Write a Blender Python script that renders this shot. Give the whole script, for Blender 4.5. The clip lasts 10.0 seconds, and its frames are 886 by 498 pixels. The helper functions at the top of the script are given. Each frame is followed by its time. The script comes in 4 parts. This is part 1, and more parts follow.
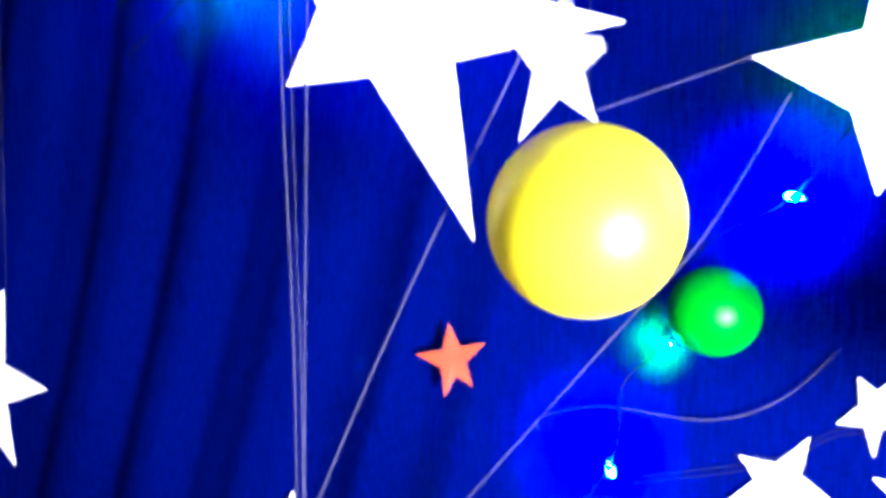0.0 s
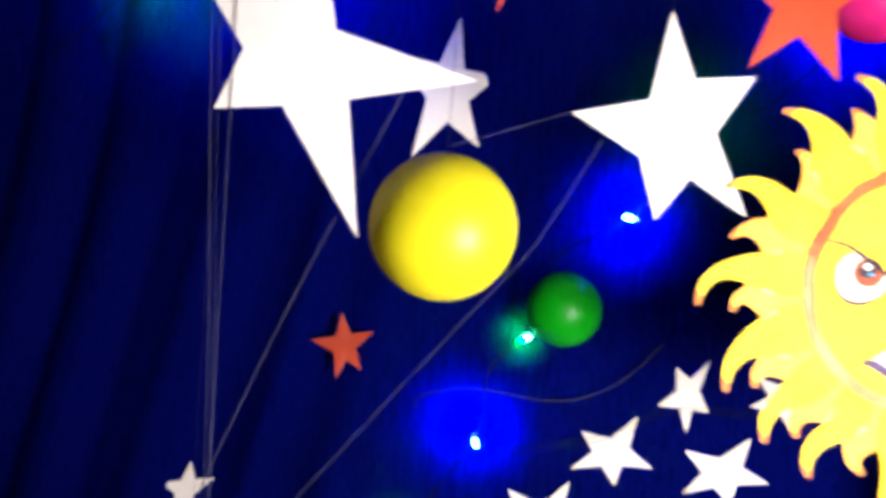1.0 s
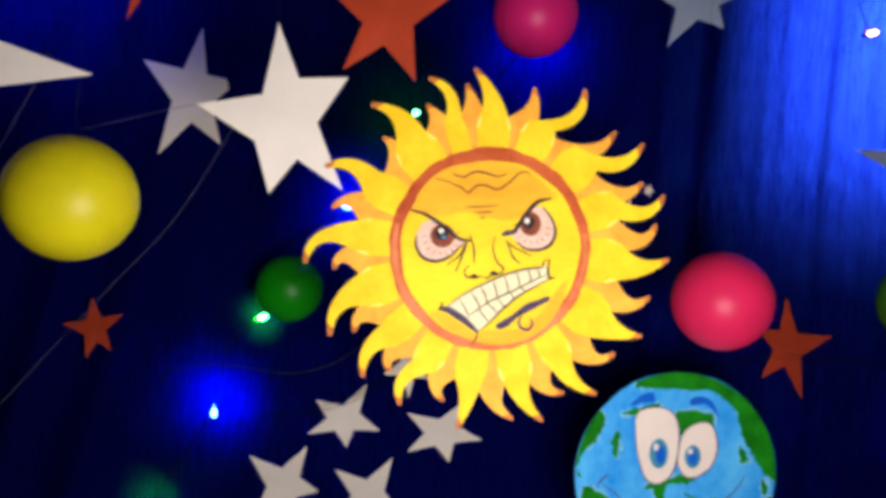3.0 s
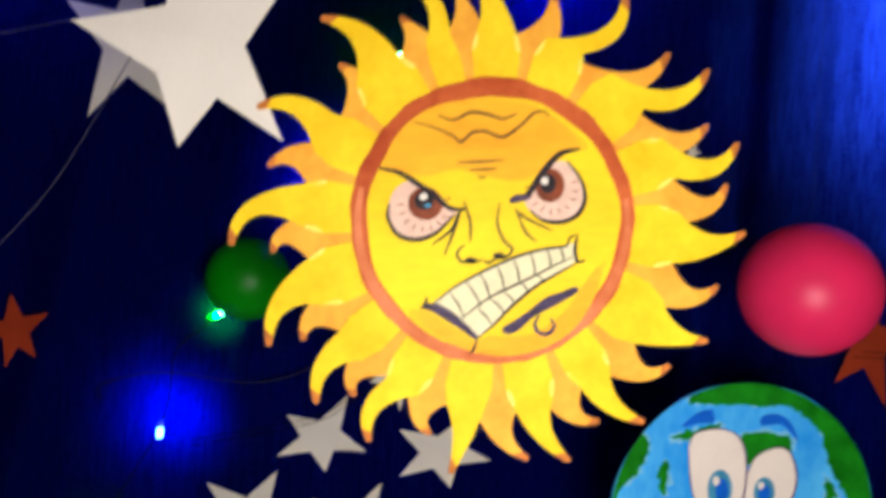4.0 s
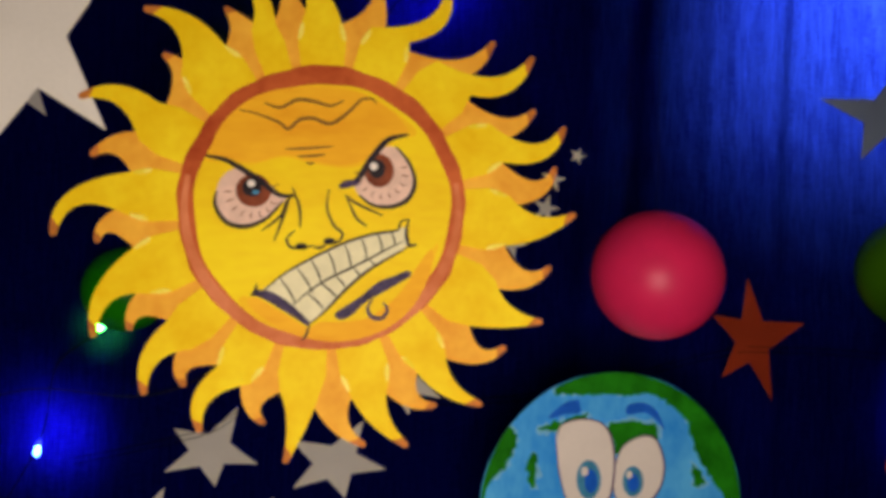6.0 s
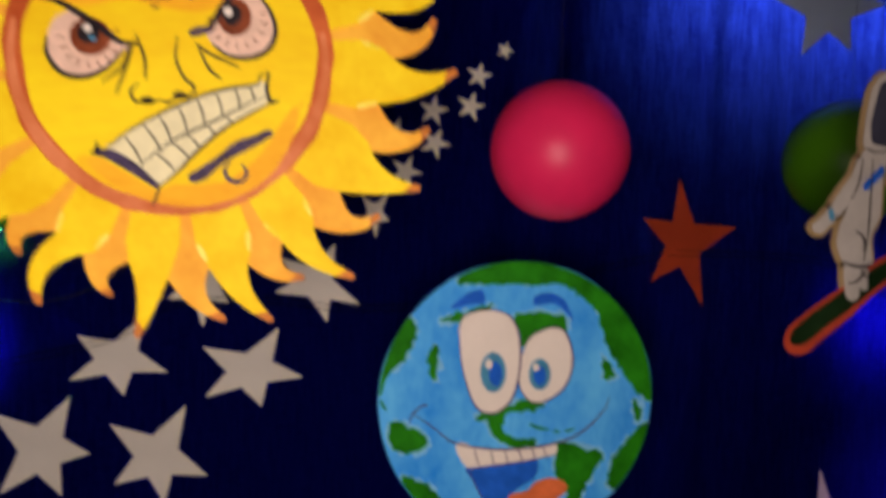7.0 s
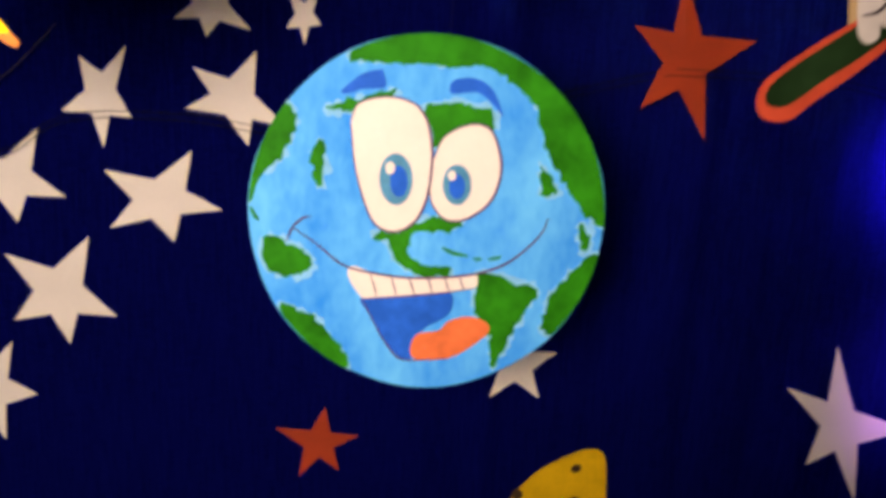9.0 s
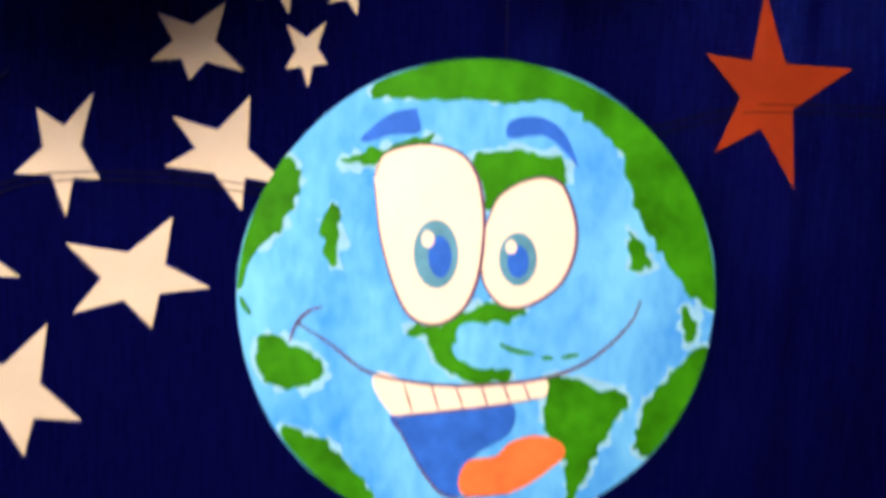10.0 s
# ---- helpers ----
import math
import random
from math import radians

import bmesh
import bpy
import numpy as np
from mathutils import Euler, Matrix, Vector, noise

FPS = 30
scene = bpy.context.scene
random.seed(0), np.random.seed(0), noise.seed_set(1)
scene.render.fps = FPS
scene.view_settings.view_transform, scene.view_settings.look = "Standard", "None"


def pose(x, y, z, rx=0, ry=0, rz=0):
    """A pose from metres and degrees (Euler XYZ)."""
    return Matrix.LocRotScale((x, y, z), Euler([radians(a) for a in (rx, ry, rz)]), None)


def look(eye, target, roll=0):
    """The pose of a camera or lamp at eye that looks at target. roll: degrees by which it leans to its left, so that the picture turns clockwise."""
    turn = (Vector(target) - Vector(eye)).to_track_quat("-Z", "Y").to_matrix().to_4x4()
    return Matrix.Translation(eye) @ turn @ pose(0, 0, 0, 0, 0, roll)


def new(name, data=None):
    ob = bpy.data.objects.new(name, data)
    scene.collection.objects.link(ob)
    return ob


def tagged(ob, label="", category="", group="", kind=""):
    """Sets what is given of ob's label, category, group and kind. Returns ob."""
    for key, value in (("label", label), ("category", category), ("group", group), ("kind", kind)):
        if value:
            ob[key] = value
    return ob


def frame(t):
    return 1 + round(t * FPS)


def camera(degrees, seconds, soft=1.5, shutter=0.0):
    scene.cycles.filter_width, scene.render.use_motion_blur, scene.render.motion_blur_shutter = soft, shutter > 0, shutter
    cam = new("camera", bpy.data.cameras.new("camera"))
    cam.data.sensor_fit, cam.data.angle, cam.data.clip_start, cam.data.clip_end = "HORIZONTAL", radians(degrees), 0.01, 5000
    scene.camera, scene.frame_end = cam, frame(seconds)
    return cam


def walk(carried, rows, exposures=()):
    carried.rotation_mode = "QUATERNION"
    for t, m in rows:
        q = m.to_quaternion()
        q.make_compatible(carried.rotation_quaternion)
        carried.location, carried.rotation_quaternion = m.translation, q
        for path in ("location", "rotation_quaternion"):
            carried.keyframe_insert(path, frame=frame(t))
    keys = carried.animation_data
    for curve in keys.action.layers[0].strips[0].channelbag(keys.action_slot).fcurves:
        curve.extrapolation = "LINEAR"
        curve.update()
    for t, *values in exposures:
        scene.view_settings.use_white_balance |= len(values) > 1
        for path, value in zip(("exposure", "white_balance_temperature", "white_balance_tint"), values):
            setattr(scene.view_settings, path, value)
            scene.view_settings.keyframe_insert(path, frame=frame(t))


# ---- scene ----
from mathutils.geometry import delaunay_2d_cdt

cam = camera(64.8, 10.0, soft=4.2, shutter=0.4)
PATH = [
    (0, (0.239, 0.142, 1.551), (-0.071, 2.115, 1.438), 0.6),
    (0.5, (0.241, 0.054, 1.593), (0.0, 2.038, 1.507), 2.6),
    (1, (0.296, -0.08, 1.552), (0.252, 1.918, 1.466), 3.7),
    (1.5, (0.511, -0.352, 1.586), (0.553, 1.647, 1.539), 1.7),
    (1.8, (0.61, -0.474, 1.591), (0.725, 1.521, 1.524), 2.7),
    (2, (0.687, -0.552, 1.555), (0.804, 1.44, 1.426), 2.4),
    (2.5, (0.772, -0.462, 1.506), (0.974, 1.526, 1.424), 2.8),
    (2.7, (0.773, -0.417, 1.5), (0.951, 1.575, 1.482), 3.4),
    (3.8, (0.84, 0.024, 1.509), (1.053, 2.012, 1.469), 2.3),
    (4, (0.853, 0.056, 1.484), (1.002, 2.05, 1.423), 2.4),
    (4.5, (0.841, 0.116, 1.395), (0.893, 2.112, 1.277), 4.8),
    (5, (0.935, 0.094, 1.412), (1.131, 2.084, 1.413), 1.8),
    (5.2, (0.96, 0.064, 1.413), (1.202, 2.049, 1.433), 1.3),
    (6.3, (1.066, 0.032, 1.43), (1.312, 2.016, 1.466), 0.9),
    (6.5, (1.098, 0.059, 1.407), (1.372, 2.04, 1.412), 1.0),
    (6.8, (1.146, 0.066, 1.38), (1.432, 2.045, 1.328), 0.6),
    (7, (1.178, 0.087, 1.319), (1.474, 2.063, 1.213), 0.9),
    (7.3, (1.250, 0.143, 1.277), (1.572, 2.108, 1.092), 0.6),
    (7.5, (1.267, 0.139, 1.261), (1.556, 2.109, 1.074), 0.5),
    (8, (1.305, 0.194, 1.201), (1.519, 2.165, 0.933), 1.3),
    (8.5, (1.392, 0.225, 1.191), (1.61, 2.19, 0.887), 2.1),
    (9, (1.43, 0.296, 1.133), (1.574, 2.257, 0.771), 2.2),
    (9.5, (1.411, 0.427, 1.07), (1.521, 2.398, 0.745), 2.1),
    (10, (1.392, 0.539, 1.135), (1.532, 2.522, 0.913), 0.7),
]
EXPOSURES = [(0, 4.65, 5300, 14), (0.5, 3.55, 5600, 16), (1, 2.5, 6000, 18), (1.5, 1.5, 6200, 20), (2.0, 0.98, 6200, 20), (2.7, 0.72, 6300, 18), (4, 0.62, 6300, 12), (4.5, 0.32, 6600, 12), (5.2, 0.02, 6900, 12),
             (6.5, -0.15, 7100, 18), (7, 0.08, 7100, 22), (7.5, 0.52, 7200, 28), (8.5, 1.0, 7400, 28), (9, 1.25, 7700, 24), (10, 1.65, 8600, 24)]
walk(cam, [(t, look(eye, target, roll)) for t, eye, target, roll in PATH], EXPOSURES)

# ---- light ----
world = bpy.data.worlds.new("evening_sky")
scene.world = world
world.use_nodes = True
wn = world.node_tree
sky = wn.nodes.new("ShaderNodeTexSky")
sky.sky_type, sky.sun_disc, sky.sun_elevation, sky.sun_rotation = "NISHITA", False, radians(12), radians(200)
wn.links.new(sky.outputs[0], wn.nodes["Background"].inputs[0])
wn.nodes["Background"].inputs[1].default_value = 0.05


def lamp(name, kind, energy, colour, m, **extra):
    data = bpy.data.lights.new(name, kind)
    data.energy, data.color = energy, colour
    ob = new(name, data)
    ob.matrix_world = m
    return ob


# the hand-held torch, at the middle of its way
torch = lamp("torch", "SPOT", 46.0, (1.0, 0.93, 0.83), look((1.07, -0.11, 1.22), (0.78, 1.6, 1.33)))
torch.data.spot_size, torch.data.spot_blend, torch.data.shadow_soft_size = radians(132), 0.72, 0.20
# daylight outside the window
day = lamp("window_daylight", "AREA", 18.0, (0.22, 0.46, 1.0), look((2.42, 1.98, 2.20), (2.4, 1.6, 2.1)))
day.data.shape, day.data.size, day.data.size_y = "RECTANGLE", 0.12, 0.10

# ---- materials ----


def node_mat(name):
    m = bpy.data.materials.new(name)
    m.use_nodes = True
    nt = m.node_tree
    return m, nt, nt.nodes["Principled BSDF"]


def surface(name, colour, rough=0.7, vary=0.15, size=9.0, fine=120.0, bump=0.15, metal=0.0, spec=0.14, stretch=(1, 1, 1), coat=0.0, wear=None):
    """Painted paper, card, latex and the like: colour that drifts at two scales, with a fine relief."""
    m, nt, b = node_mat(name)
    N, L = nt.nodes, nt.links
    tc = N.new("ShaderNodeTexCoord")
    mp = N.new("ShaderNodeMapping")
    mp.inputs["Scale"].default_value = stretch
    L.new(tc.outputs["Object"], mp.inputs[0])
    big, small = N.new("ShaderNodeTexNoise"), N.new("ShaderNodeTexNoise")
    big.inputs["Scale"].default_value, small.inputs["Scale"].default_value = size, fine
    big.inputs["Detail"].default_value, small.inputs["Detail"].default_value = 5, 3
    L.new(mp.outputs[0], big.inputs["Vector"])
    L.new(mp.outputs[0], small.inputs["Vector"])
    mixer = N.new("ShaderNodeMath")
    mixer.operation = "MULTIPLY_ADD"
    mixer.inputs[1].default_value = 0.35
    L.new(small.outputs["Fac"], mixer.inputs[0])
    L.new(big.outputs["Fac"], mixer.inputs[2])
    ramp = N.new("ShaderNodeValToRGB")
    low = wear if wear else tuple(c * (1 - vary) for c in colour)
    high = tuple(min(1.0, c * (1 + vary * 0.7) + 0.01 * vary) for c in colour)
    ramp.color_ramp.elements[0].position, ramp.color_ramp.elements[1].position = 0.48, 0.86
    ramp.color_ramp.elements[0].color, ramp.color_ramp.elements[1].color = (*low, 1), (*high, 1)
    L.new(mixer.outputs[0], ramp.inputs[0])
    L.new(ramp.outputs[0], b.inputs["Base Color"])
    bp = N.new("ShaderNodeBump")
    bp.inputs["Strength"].default_value, bp.inputs["Distance"].default_value = bump, 0.002
    L.new(mixer.outputs[0], bp.inputs["Height"])
    L.new(bp.outputs[0], b.inputs["Normal"])
    b.inputs["Roughness"].default_value, b.inputs["Metallic"].default_value = rough, metal
    b.inputs["Specular IOR Level"].default_value, b.inputs["Coat Weight"].default_value = spec, coat
    return m


def fabric_mat():
    """Thin royal-blue cloth that lets light through, with slubs along its threads."""
    m, nt, b = node_mat("blue_cloth")
    N, L = nt.nodes, nt.links
    tc = N.new("ShaderNodeTexCoord")
    facs = []
    for stretch, scale in (((1, 1, 0.05), 260), ((0.05, 1, 1), 700), ((1, 1, 1), 2.2)):
        mp, nz = N.new("ShaderNodeMapping"), N.new("ShaderNodeTexNoise")
        mp.inputs["Scale"].default_value = stretch
        nz.inputs["Scale"].default_value, nz.inputs["Detail"].default_value = scale, 3
        L.new(tc.outputs["Object"], mp.inputs[0])
        L.new(mp.outputs[0], nz.inputs["Vector"])
        facs.append(nz.outputs["Fac"])
    add = N.new("ShaderNodeMath")
    add.operation = "ADD"
    L.new(facs[0], add.inputs[0])
    L.new(facs[1], add.inputs[1])
    add2 = N.new("ShaderNodeMath")
    add2.operation = "MULTIPLY_ADD"
    add2.inputs[1].default_value = 0.5
    L.new(facs[2], add2.inputs[0])
    L.new(add.outputs[0], add2.inputs[2])
    ramp, thin = N.new("ShaderNodeValToRGB"), N.new("ShaderNodeValToRGB")
    for r, lo, hi in ((ramp, (0.0003, 0.0014, 0.064), (0.0007, 0.0026, 0.112)), (thin, (0.0005, 0.007, 0.20), (0.08, 0.15, 0.78))):
        r.color_ramp.elements[0].position, r.color_ramp.elements[1].position = (0.42, 0.84) if r is ramp else (0.47, 0.78)
        r.color_ramp.elements[0].color, r.color_ramp.elements[1].color = (*lo, 1), (*hi, 1)
    half = N.new("ShaderNodeMath")
    half.operation = "MULTIPLY"
    half.inputs[1].default_value = 0.5
    L.new(add2.outputs[0], half.inputs[0])
    L.new(half.outputs[0], ramp.inputs[0])
    L.new(half.outputs[0], thin.inputs[0])
    L.new(ramp.outputs[0], b.inputs["Base Color"])
    b.inputs["Roughness"].default_value, b.inputs["Specular IOR Level"].default_value = 0.85, 0.015
    tr, mix = N.new("ShaderNodeBsdfTranslucent"), N.new("ShaderNodeMixShader")
    L.new(thin.outputs[0], tr.inputs["Color"])
    bp = N.new("ShaderNodeBump")
    bp.inputs["Strength"].default_value, bp.inputs["Distance"].default_value = 0.25, 0.001
    L.new(add.outputs[0], bp.inputs["Height"])
    L.new(bp.outputs[0], b.inputs["Normal"])
    mix.inputs[0].default_value = 0.4
    L.new(b.outputs[0], mix.inputs[1])
    L.new(tr.outputs[0], mix.inputs[2])
    L.new(mix.outputs[0], N["Material Output"].inputs["Surface"])
    return m


def balloon_mat(name, colour):
    """Stretched latex: a clean gloss over a skin that light enters."""
    m, nt, b = node_mat(name)
    N, L = nt.nodes, nt.links
    nz, ramp = N.new("ShaderNodeTexNoise"), N.new("ShaderNodeValToRGB")
    tc = N.new("ShaderNodeTexCoord")
    L.new(tc.outputs["Object"], nz.inputs["Vector"])
    nz.inputs["Scale"].default_value, nz.inputs["Detail"].default_value = 14, 6
    ramp.color_ramp.elements[0].position, ramp.color_ramp.elements[1].position = 0.35, 0.7
    ramp.color_ramp.elements[0].color = (*(c * 0.86 for c in colour), 1)
    ramp.color_ramp.elements[1].color = (*colour, 1)
    L.new(nz.outputs["Fac"], ramp.inputs[0])
    L.new(ramp.outputs[0], b.inputs["Base Color"])
    b.inputs["Roughness"].default_value, b.inputs["Specular IOR Level"].default_value = 0.40, 0.28
    bp = N.new("ShaderNodeBump")
    bp.inputs["Strength"].default_value, bp.inputs["Distance"].default_value = 0.02, 0.002
    L.new(nz.outputs["Fac"], bp.inputs["Height"])
    L.new(bp.outputs[0], b.inputs["Normal"])
    tr, mix = N.new("ShaderNodeBsdfTranslucent"), N.new("ShaderNodeMixShader")
    L.new(ramp.outputs[0], tr.inputs["Color"])
    mix.inputs[0].default_value = 0.25
    L.new(b.outputs[0], mix.inputs[1])
    L.new(tr.outputs[0], mix.inputs[2])
    L.new(mix.outputs[0], N["Material Output"].inputs["Surface"])
    return m


def glow_mat(name, colour, strength):
    m, nt, b = node_mat(name)
    b.inputs["Base Color"].default_value = (*colour, 1)
    b.inputs["Emission Color"].default_value = (*colour, 1)
    b.inputs["Emission Strength"].default_value = strength
    b.inputs["Roughness"].default_value = 0.3
    return m


CLOTH = fabric_mat()
PAPER = surface("white_paper", (0.80, 0.74, 0.68), 0.6, 0.07, 7, 200, 0.08)
RED_PAPER = surface("red_glazed_paper", (0.40, 0.042, 0.010), 0.42, 0.18, 10, 160, 0.1, spec=0.5)
# star paper with the coloured bulbs' bluish light and dimness put into its colour
BULB_LIT_PAPER = surface("bulb_lit_paper", (0.34, 0.42, 0.58), 0.6, 0.08, 7, 200, 0.08)
CARD = surface("card_board", (0.36, 0.24, 0.12), 0.85, 0.2, 12, 220, 0.3)
YELLOW = surface("yellow_poster_paint", (0.89, 0.65, 0.016), 0.6, 0.16, 14, 90, 0.25, wear=(0.88, 0.53, 0.006))
ORANGE = surface("orange_poster_paint", (0.86, 0.44, 0.045), 0.6, 0.2, 16, 90, 0.25, wear=(0.82, 0.33, 0.03))
FACE = surface("golden_face_paint", (0.89, 0.65, 0.012), 0.6, 0.2, 5, 60, 0.2, wear=(0.88, 0.53, 0.010), stretch=(0.6, 1, 1.6))
RING = surface("rust_red_paint", (0.56, 0.12, 0.03), 0.55, 0.3, 7, 80, 0.3, wear=(0.38, 0.05, 0.011))
SCUFF = surface("pale_dry_brush_paint", (0.88, 0.74, 0.16), 0.65, 0.2, 40, 160, 0.3, wear=(0.88, 0.66, 0.03))
CORAL = surface("faded_coral_paint", (0.66, 0.21, 0.09), 0.6, 0.25, 14, 90, 0.3, wear=(0.56, 0.13, 0.035))
AMBER = surface("amber_face_paint", (0.88, 0.53, 0.014), 0.6, 0.2, 9, 90, 0.2, wear=(0.87, 0.45, 0.012), stretch=(0.6, 1, 1.6))
TIP = surface("burnt_tip_paint", (0.55, 0.18, 0.035), 0.6, 0.3, 30, 120, 0.2)
EYE_PINK = surface("pinkish_white_paint", (0.80, 0.53, 0.42), 0.55, 0.12, 30, 120, 0.15)
BROWN = surface("brown_paint", (0.22, 0.045, 0.014), 0.5, 0.3, 40, 150, 0.2)
INK = surface("black_ink", (0.018, 0.012, 0.016), 0.5, 0.3, 40, 150, 0.1)
WASH = surface("brown_ink", (0.22, 0.10, 0.02), 0.6, 0.3, 40, 150, 0.1)
INDIGO = surface("indigo_felt_pen", (0.055, 0.035, 0.09), 0.55, 0.5, 60, 200, 0.1)
TOOTH = surface("cream_paint", (0.80, 0.72, 0.45), 0.5, 0.08, 30, 120, 0.15)
WHITE = surface("white_paint", (0.84, 0.74, 0.67), 0.5, 0.05, 12, 120, 0.12)
SEA = surface("sea_blue_paint", (0.08, 0.45, 0.90), 0.6, 0.2, 7, 60, 0.25, spec=0.04, wear=(0.005, 0.26, 0.85), stretch=(1.6, 1, 0.8))
FOAM = surface("pale_shore_paint", (0.18, 0.52, 0.84), 0.6, 0.15, 24, 110, 0.2)
LAND = surface("green_poster_paint", (0.006, 0.21, 0.005), 0.6, 0.3, 16, 90, 0.3, wear=(0.003, 0.12, 0.003), spec=0.06)
DEEP = surface("deep_blue_paint", (0.006, 0.12, 0.64), 0.55, 0.25, 18, 90, 0.2, spec=0.05)
TEAL = surface("teal_paint", (0.05, 0.26, 0.44), 0.5, 0.2, 30, 120, 0.15)
TONGUE = surface("coral_paint", (0.80, 0.17, 0.055), 0.5, 0.2, 18, 90, 0.2)
LINE = surface("violet_pen", (0.10, 0.03, 0.12), 0.5, 0.3, 40, 150, 0.1)
BOARD = surface("dark_green_paint", (0.004, 0.020, 0.004), 0.5, 0.4, 14, 90, 0.2)
EDGE = surface("coral_red_edge_paint", (0.46, 0.055, 0.025), 0.5, 0.2, 18, 90, 0.2)
SUIT = surface("greyish_white_paint", (0.50, 0.45, 0.42), 0.55, 0.12, 18, 90, 0.2)
VISOR = surface("slate_paint", (0.05, 0.05, 0.08), 0.35, 0.3, 14, 90, 0.1)
SPOT = surface("dark_brown_spot_paint", (0.04, 0.022, 0.01), 0.6, 0.3, 30, 120, 0.1)
CHEESE = surface("mustard_yellow_paint", (0.78, 0.46, 0.012), 0.55, 0.2, 14, 90, 0.2)
THREAD = surface("nylon_thread", (0.008, 0.008, 0.035), 0.4, 0.1, 40, 200, 0.0)
TWINE = surface("pale_cotton_twine", (0.04, 0.04, 0.085), 0.8, 0.3, 90, 500, 0.4)
CABLE = surface("dark_green_cable", (0.004, 0.005, 0.006), 0.8, 0.2, 40, 200, 0.0)
PALE_CABLE = surface("clear_plastic_cable", (0.018, 0.016, 0.035), 0.35, 0.2, 40, 200, 0.0)
SOCKET = surface("black_plastic", (0.015, 0.015, 0.015), 0.4, 0.2, 40, 200, 0.0)
PLASTER = surface("grey_plaster", (0.24, 0.23, 0.22), 0.9, 0.12, 2, 60, 0.3)
FLOOR = surface("cement_floor", (0.22, 0.21, 0.2), 0.7, 0.25, 3, 70, 0.3)
TIMBER = surface("painted_timber", (0.45, 0.45, 0.43), 0.5, 0.15, 8, 90, 0.2, stretch=(1, 1, 0.2))
LATEX = {"yellow": (0.76, 0.68, 0.003), "green": (0.002, 0.34, 0.002), "pink": (0.90, 0.026, 0.13), "hot pink": (0.86, 0.02, 0.22), "lime green": (0.07, 0.27, 0.003), "coral red": (0.75, 0.05, 0.07)}
LATEX = {k: balloon_mat(k.replace(" ", "_") + "_latex", c) for k, c in LATEX.items()}
GLASS = {k: glow_mat(k + "_led", c, s) for k, c, s in (("red", (1.0, 0.10, 0.06), 9.0), ("blue", (0.08, 0.30, 1.0), 14.0), ("green", (0.10, 1.0, 0.40), 10.0), ("pink", (1.0, 0.35, 0.8), 9.0), ("violet", (0.5, 0.25, 1.0), 9.0))}
PANE, pn, pb = node_mat("window_glass")
pb.inputs["Transmission Weight"].default_value, pb.inputs["Roughness"].default_value, pb.inputs["IOR"].default_value = 1.0, 0.02, 1.45
# dark glass for the unseen lower panes, added to dim the cloth below the rail
DIM_PANE, fn, fb = node_mat("dimming_glass")
fb.inputs["Transmission Weight"].default_value, fb.inputs["Roughness"].default_value, fb.inputs["Base Color"].default_value = 1.0, 0.5, (0.16, 0.2, 0.26, 1)

# ---- mesh helpers ----


def holder(name, place, label, category, group=""):
    ob = new(name)
    ob.empty_display_size = 0.05
    ob.location = place
    return tagged(ob, label, category, group)


def from_bm(name, bm, material, parent=None, label="", smooth=False):
    me = bpy.data.meshes.new(name)
    bmesh.ops.recalc_face_normals(bm, faces=bm.faces[:])
    bm.to_mesh(me)
    bm.free()
    me.materials.append(material)
    if smooth:
        for p in me.polygons:
            p.use_smooth = True
    ob = new(name, me)
    ob.parent = parent
    if label:
        ob["label"] = label
    return ob


def rounded(pts, steps=5, closed=True):
    """A smooth line through the points, which never swings past them."""
    P = [Vector((p[0], p[1])) for p in pts]
    n = len(P)

    def slope(i):
        a, b, c = (P[i - 1], P[i], P[(i + 1) % n]) if closed else (P[max(i - 1, 0)], P[i], P[min(i + 1, n - 1)])
        short = min([d for d in ((b - a).length, (c - b).length) if d > 0] or [0])
        return (c - a).normalized() * short if (c - a).length > 1e-9 else Vector((0, 0))

    out = []
    for i in range(n if closed else n - 1):
        b, c, m0, m1 = P[i], P[(i + 1) % n], slope(i), slope((i + 1) % n)
        for k in range(steps):
            t = k / steps
            out.append((2 * t ** 3 - 3 * t * t + 1) * b + (t ** 3 - 2 * t * t + t) * m0 + (3 * t * t - 2 * t ** 3) * c + (t ** 3 - t * t) * m1)
    if not closed:
        out.append(P[-1])
    return out


def sheet(name, pts, front, thick, material, parent, label="", scale=1.0):
    """A flat cut-out in the x-z plane: its face lies at y = -front, its back thick metres behind."""
    bm = bmesh.new()
    loop = [Vector((p[0] * scale, p[1] * scale)) for p in pts]
    flat, _, tris, *_ = delaunay_2d_cdt(loop, [], [list(range(len(loop)))], 1, 1e-7)
    for y, turn in ((-front, 1), (-front + thick, -1)):
        row = [bm.verts.new((p.x, y, p.y)) for p in flat]
        for f in tris:
            bm.faces.new([row[i] for i in f][::turn])
    edge = [[bm.verts.new((p.x, y, p.y)) for p in loop] for y in (-front, -front + thick)]
    for i in range(len(loop)):
        j = (i + 1) % len(loop)
        bm.faces.new((edge[0][j], edge[0][i], edge[1][i], edge[1][j]))
    bmesh.ops.remove_doubles(bm, verts=bm.verts[:], dist=2e-6)
    return from_bm(name, bm, material, parent, label)


def oval(cx, cz, rx, rz, turn=0.0, n=28):
    c, s = math.cos(radians(turn)), math.sin(radians(turn))
    out = []
    for i in range(n):
        a = 2 * math.pi * i / n
        u, v = rx * math.cos(a), rz * math.sin(a)
        out.append((cx + u * c - v * s, cz + u * s + v * c))
    return out


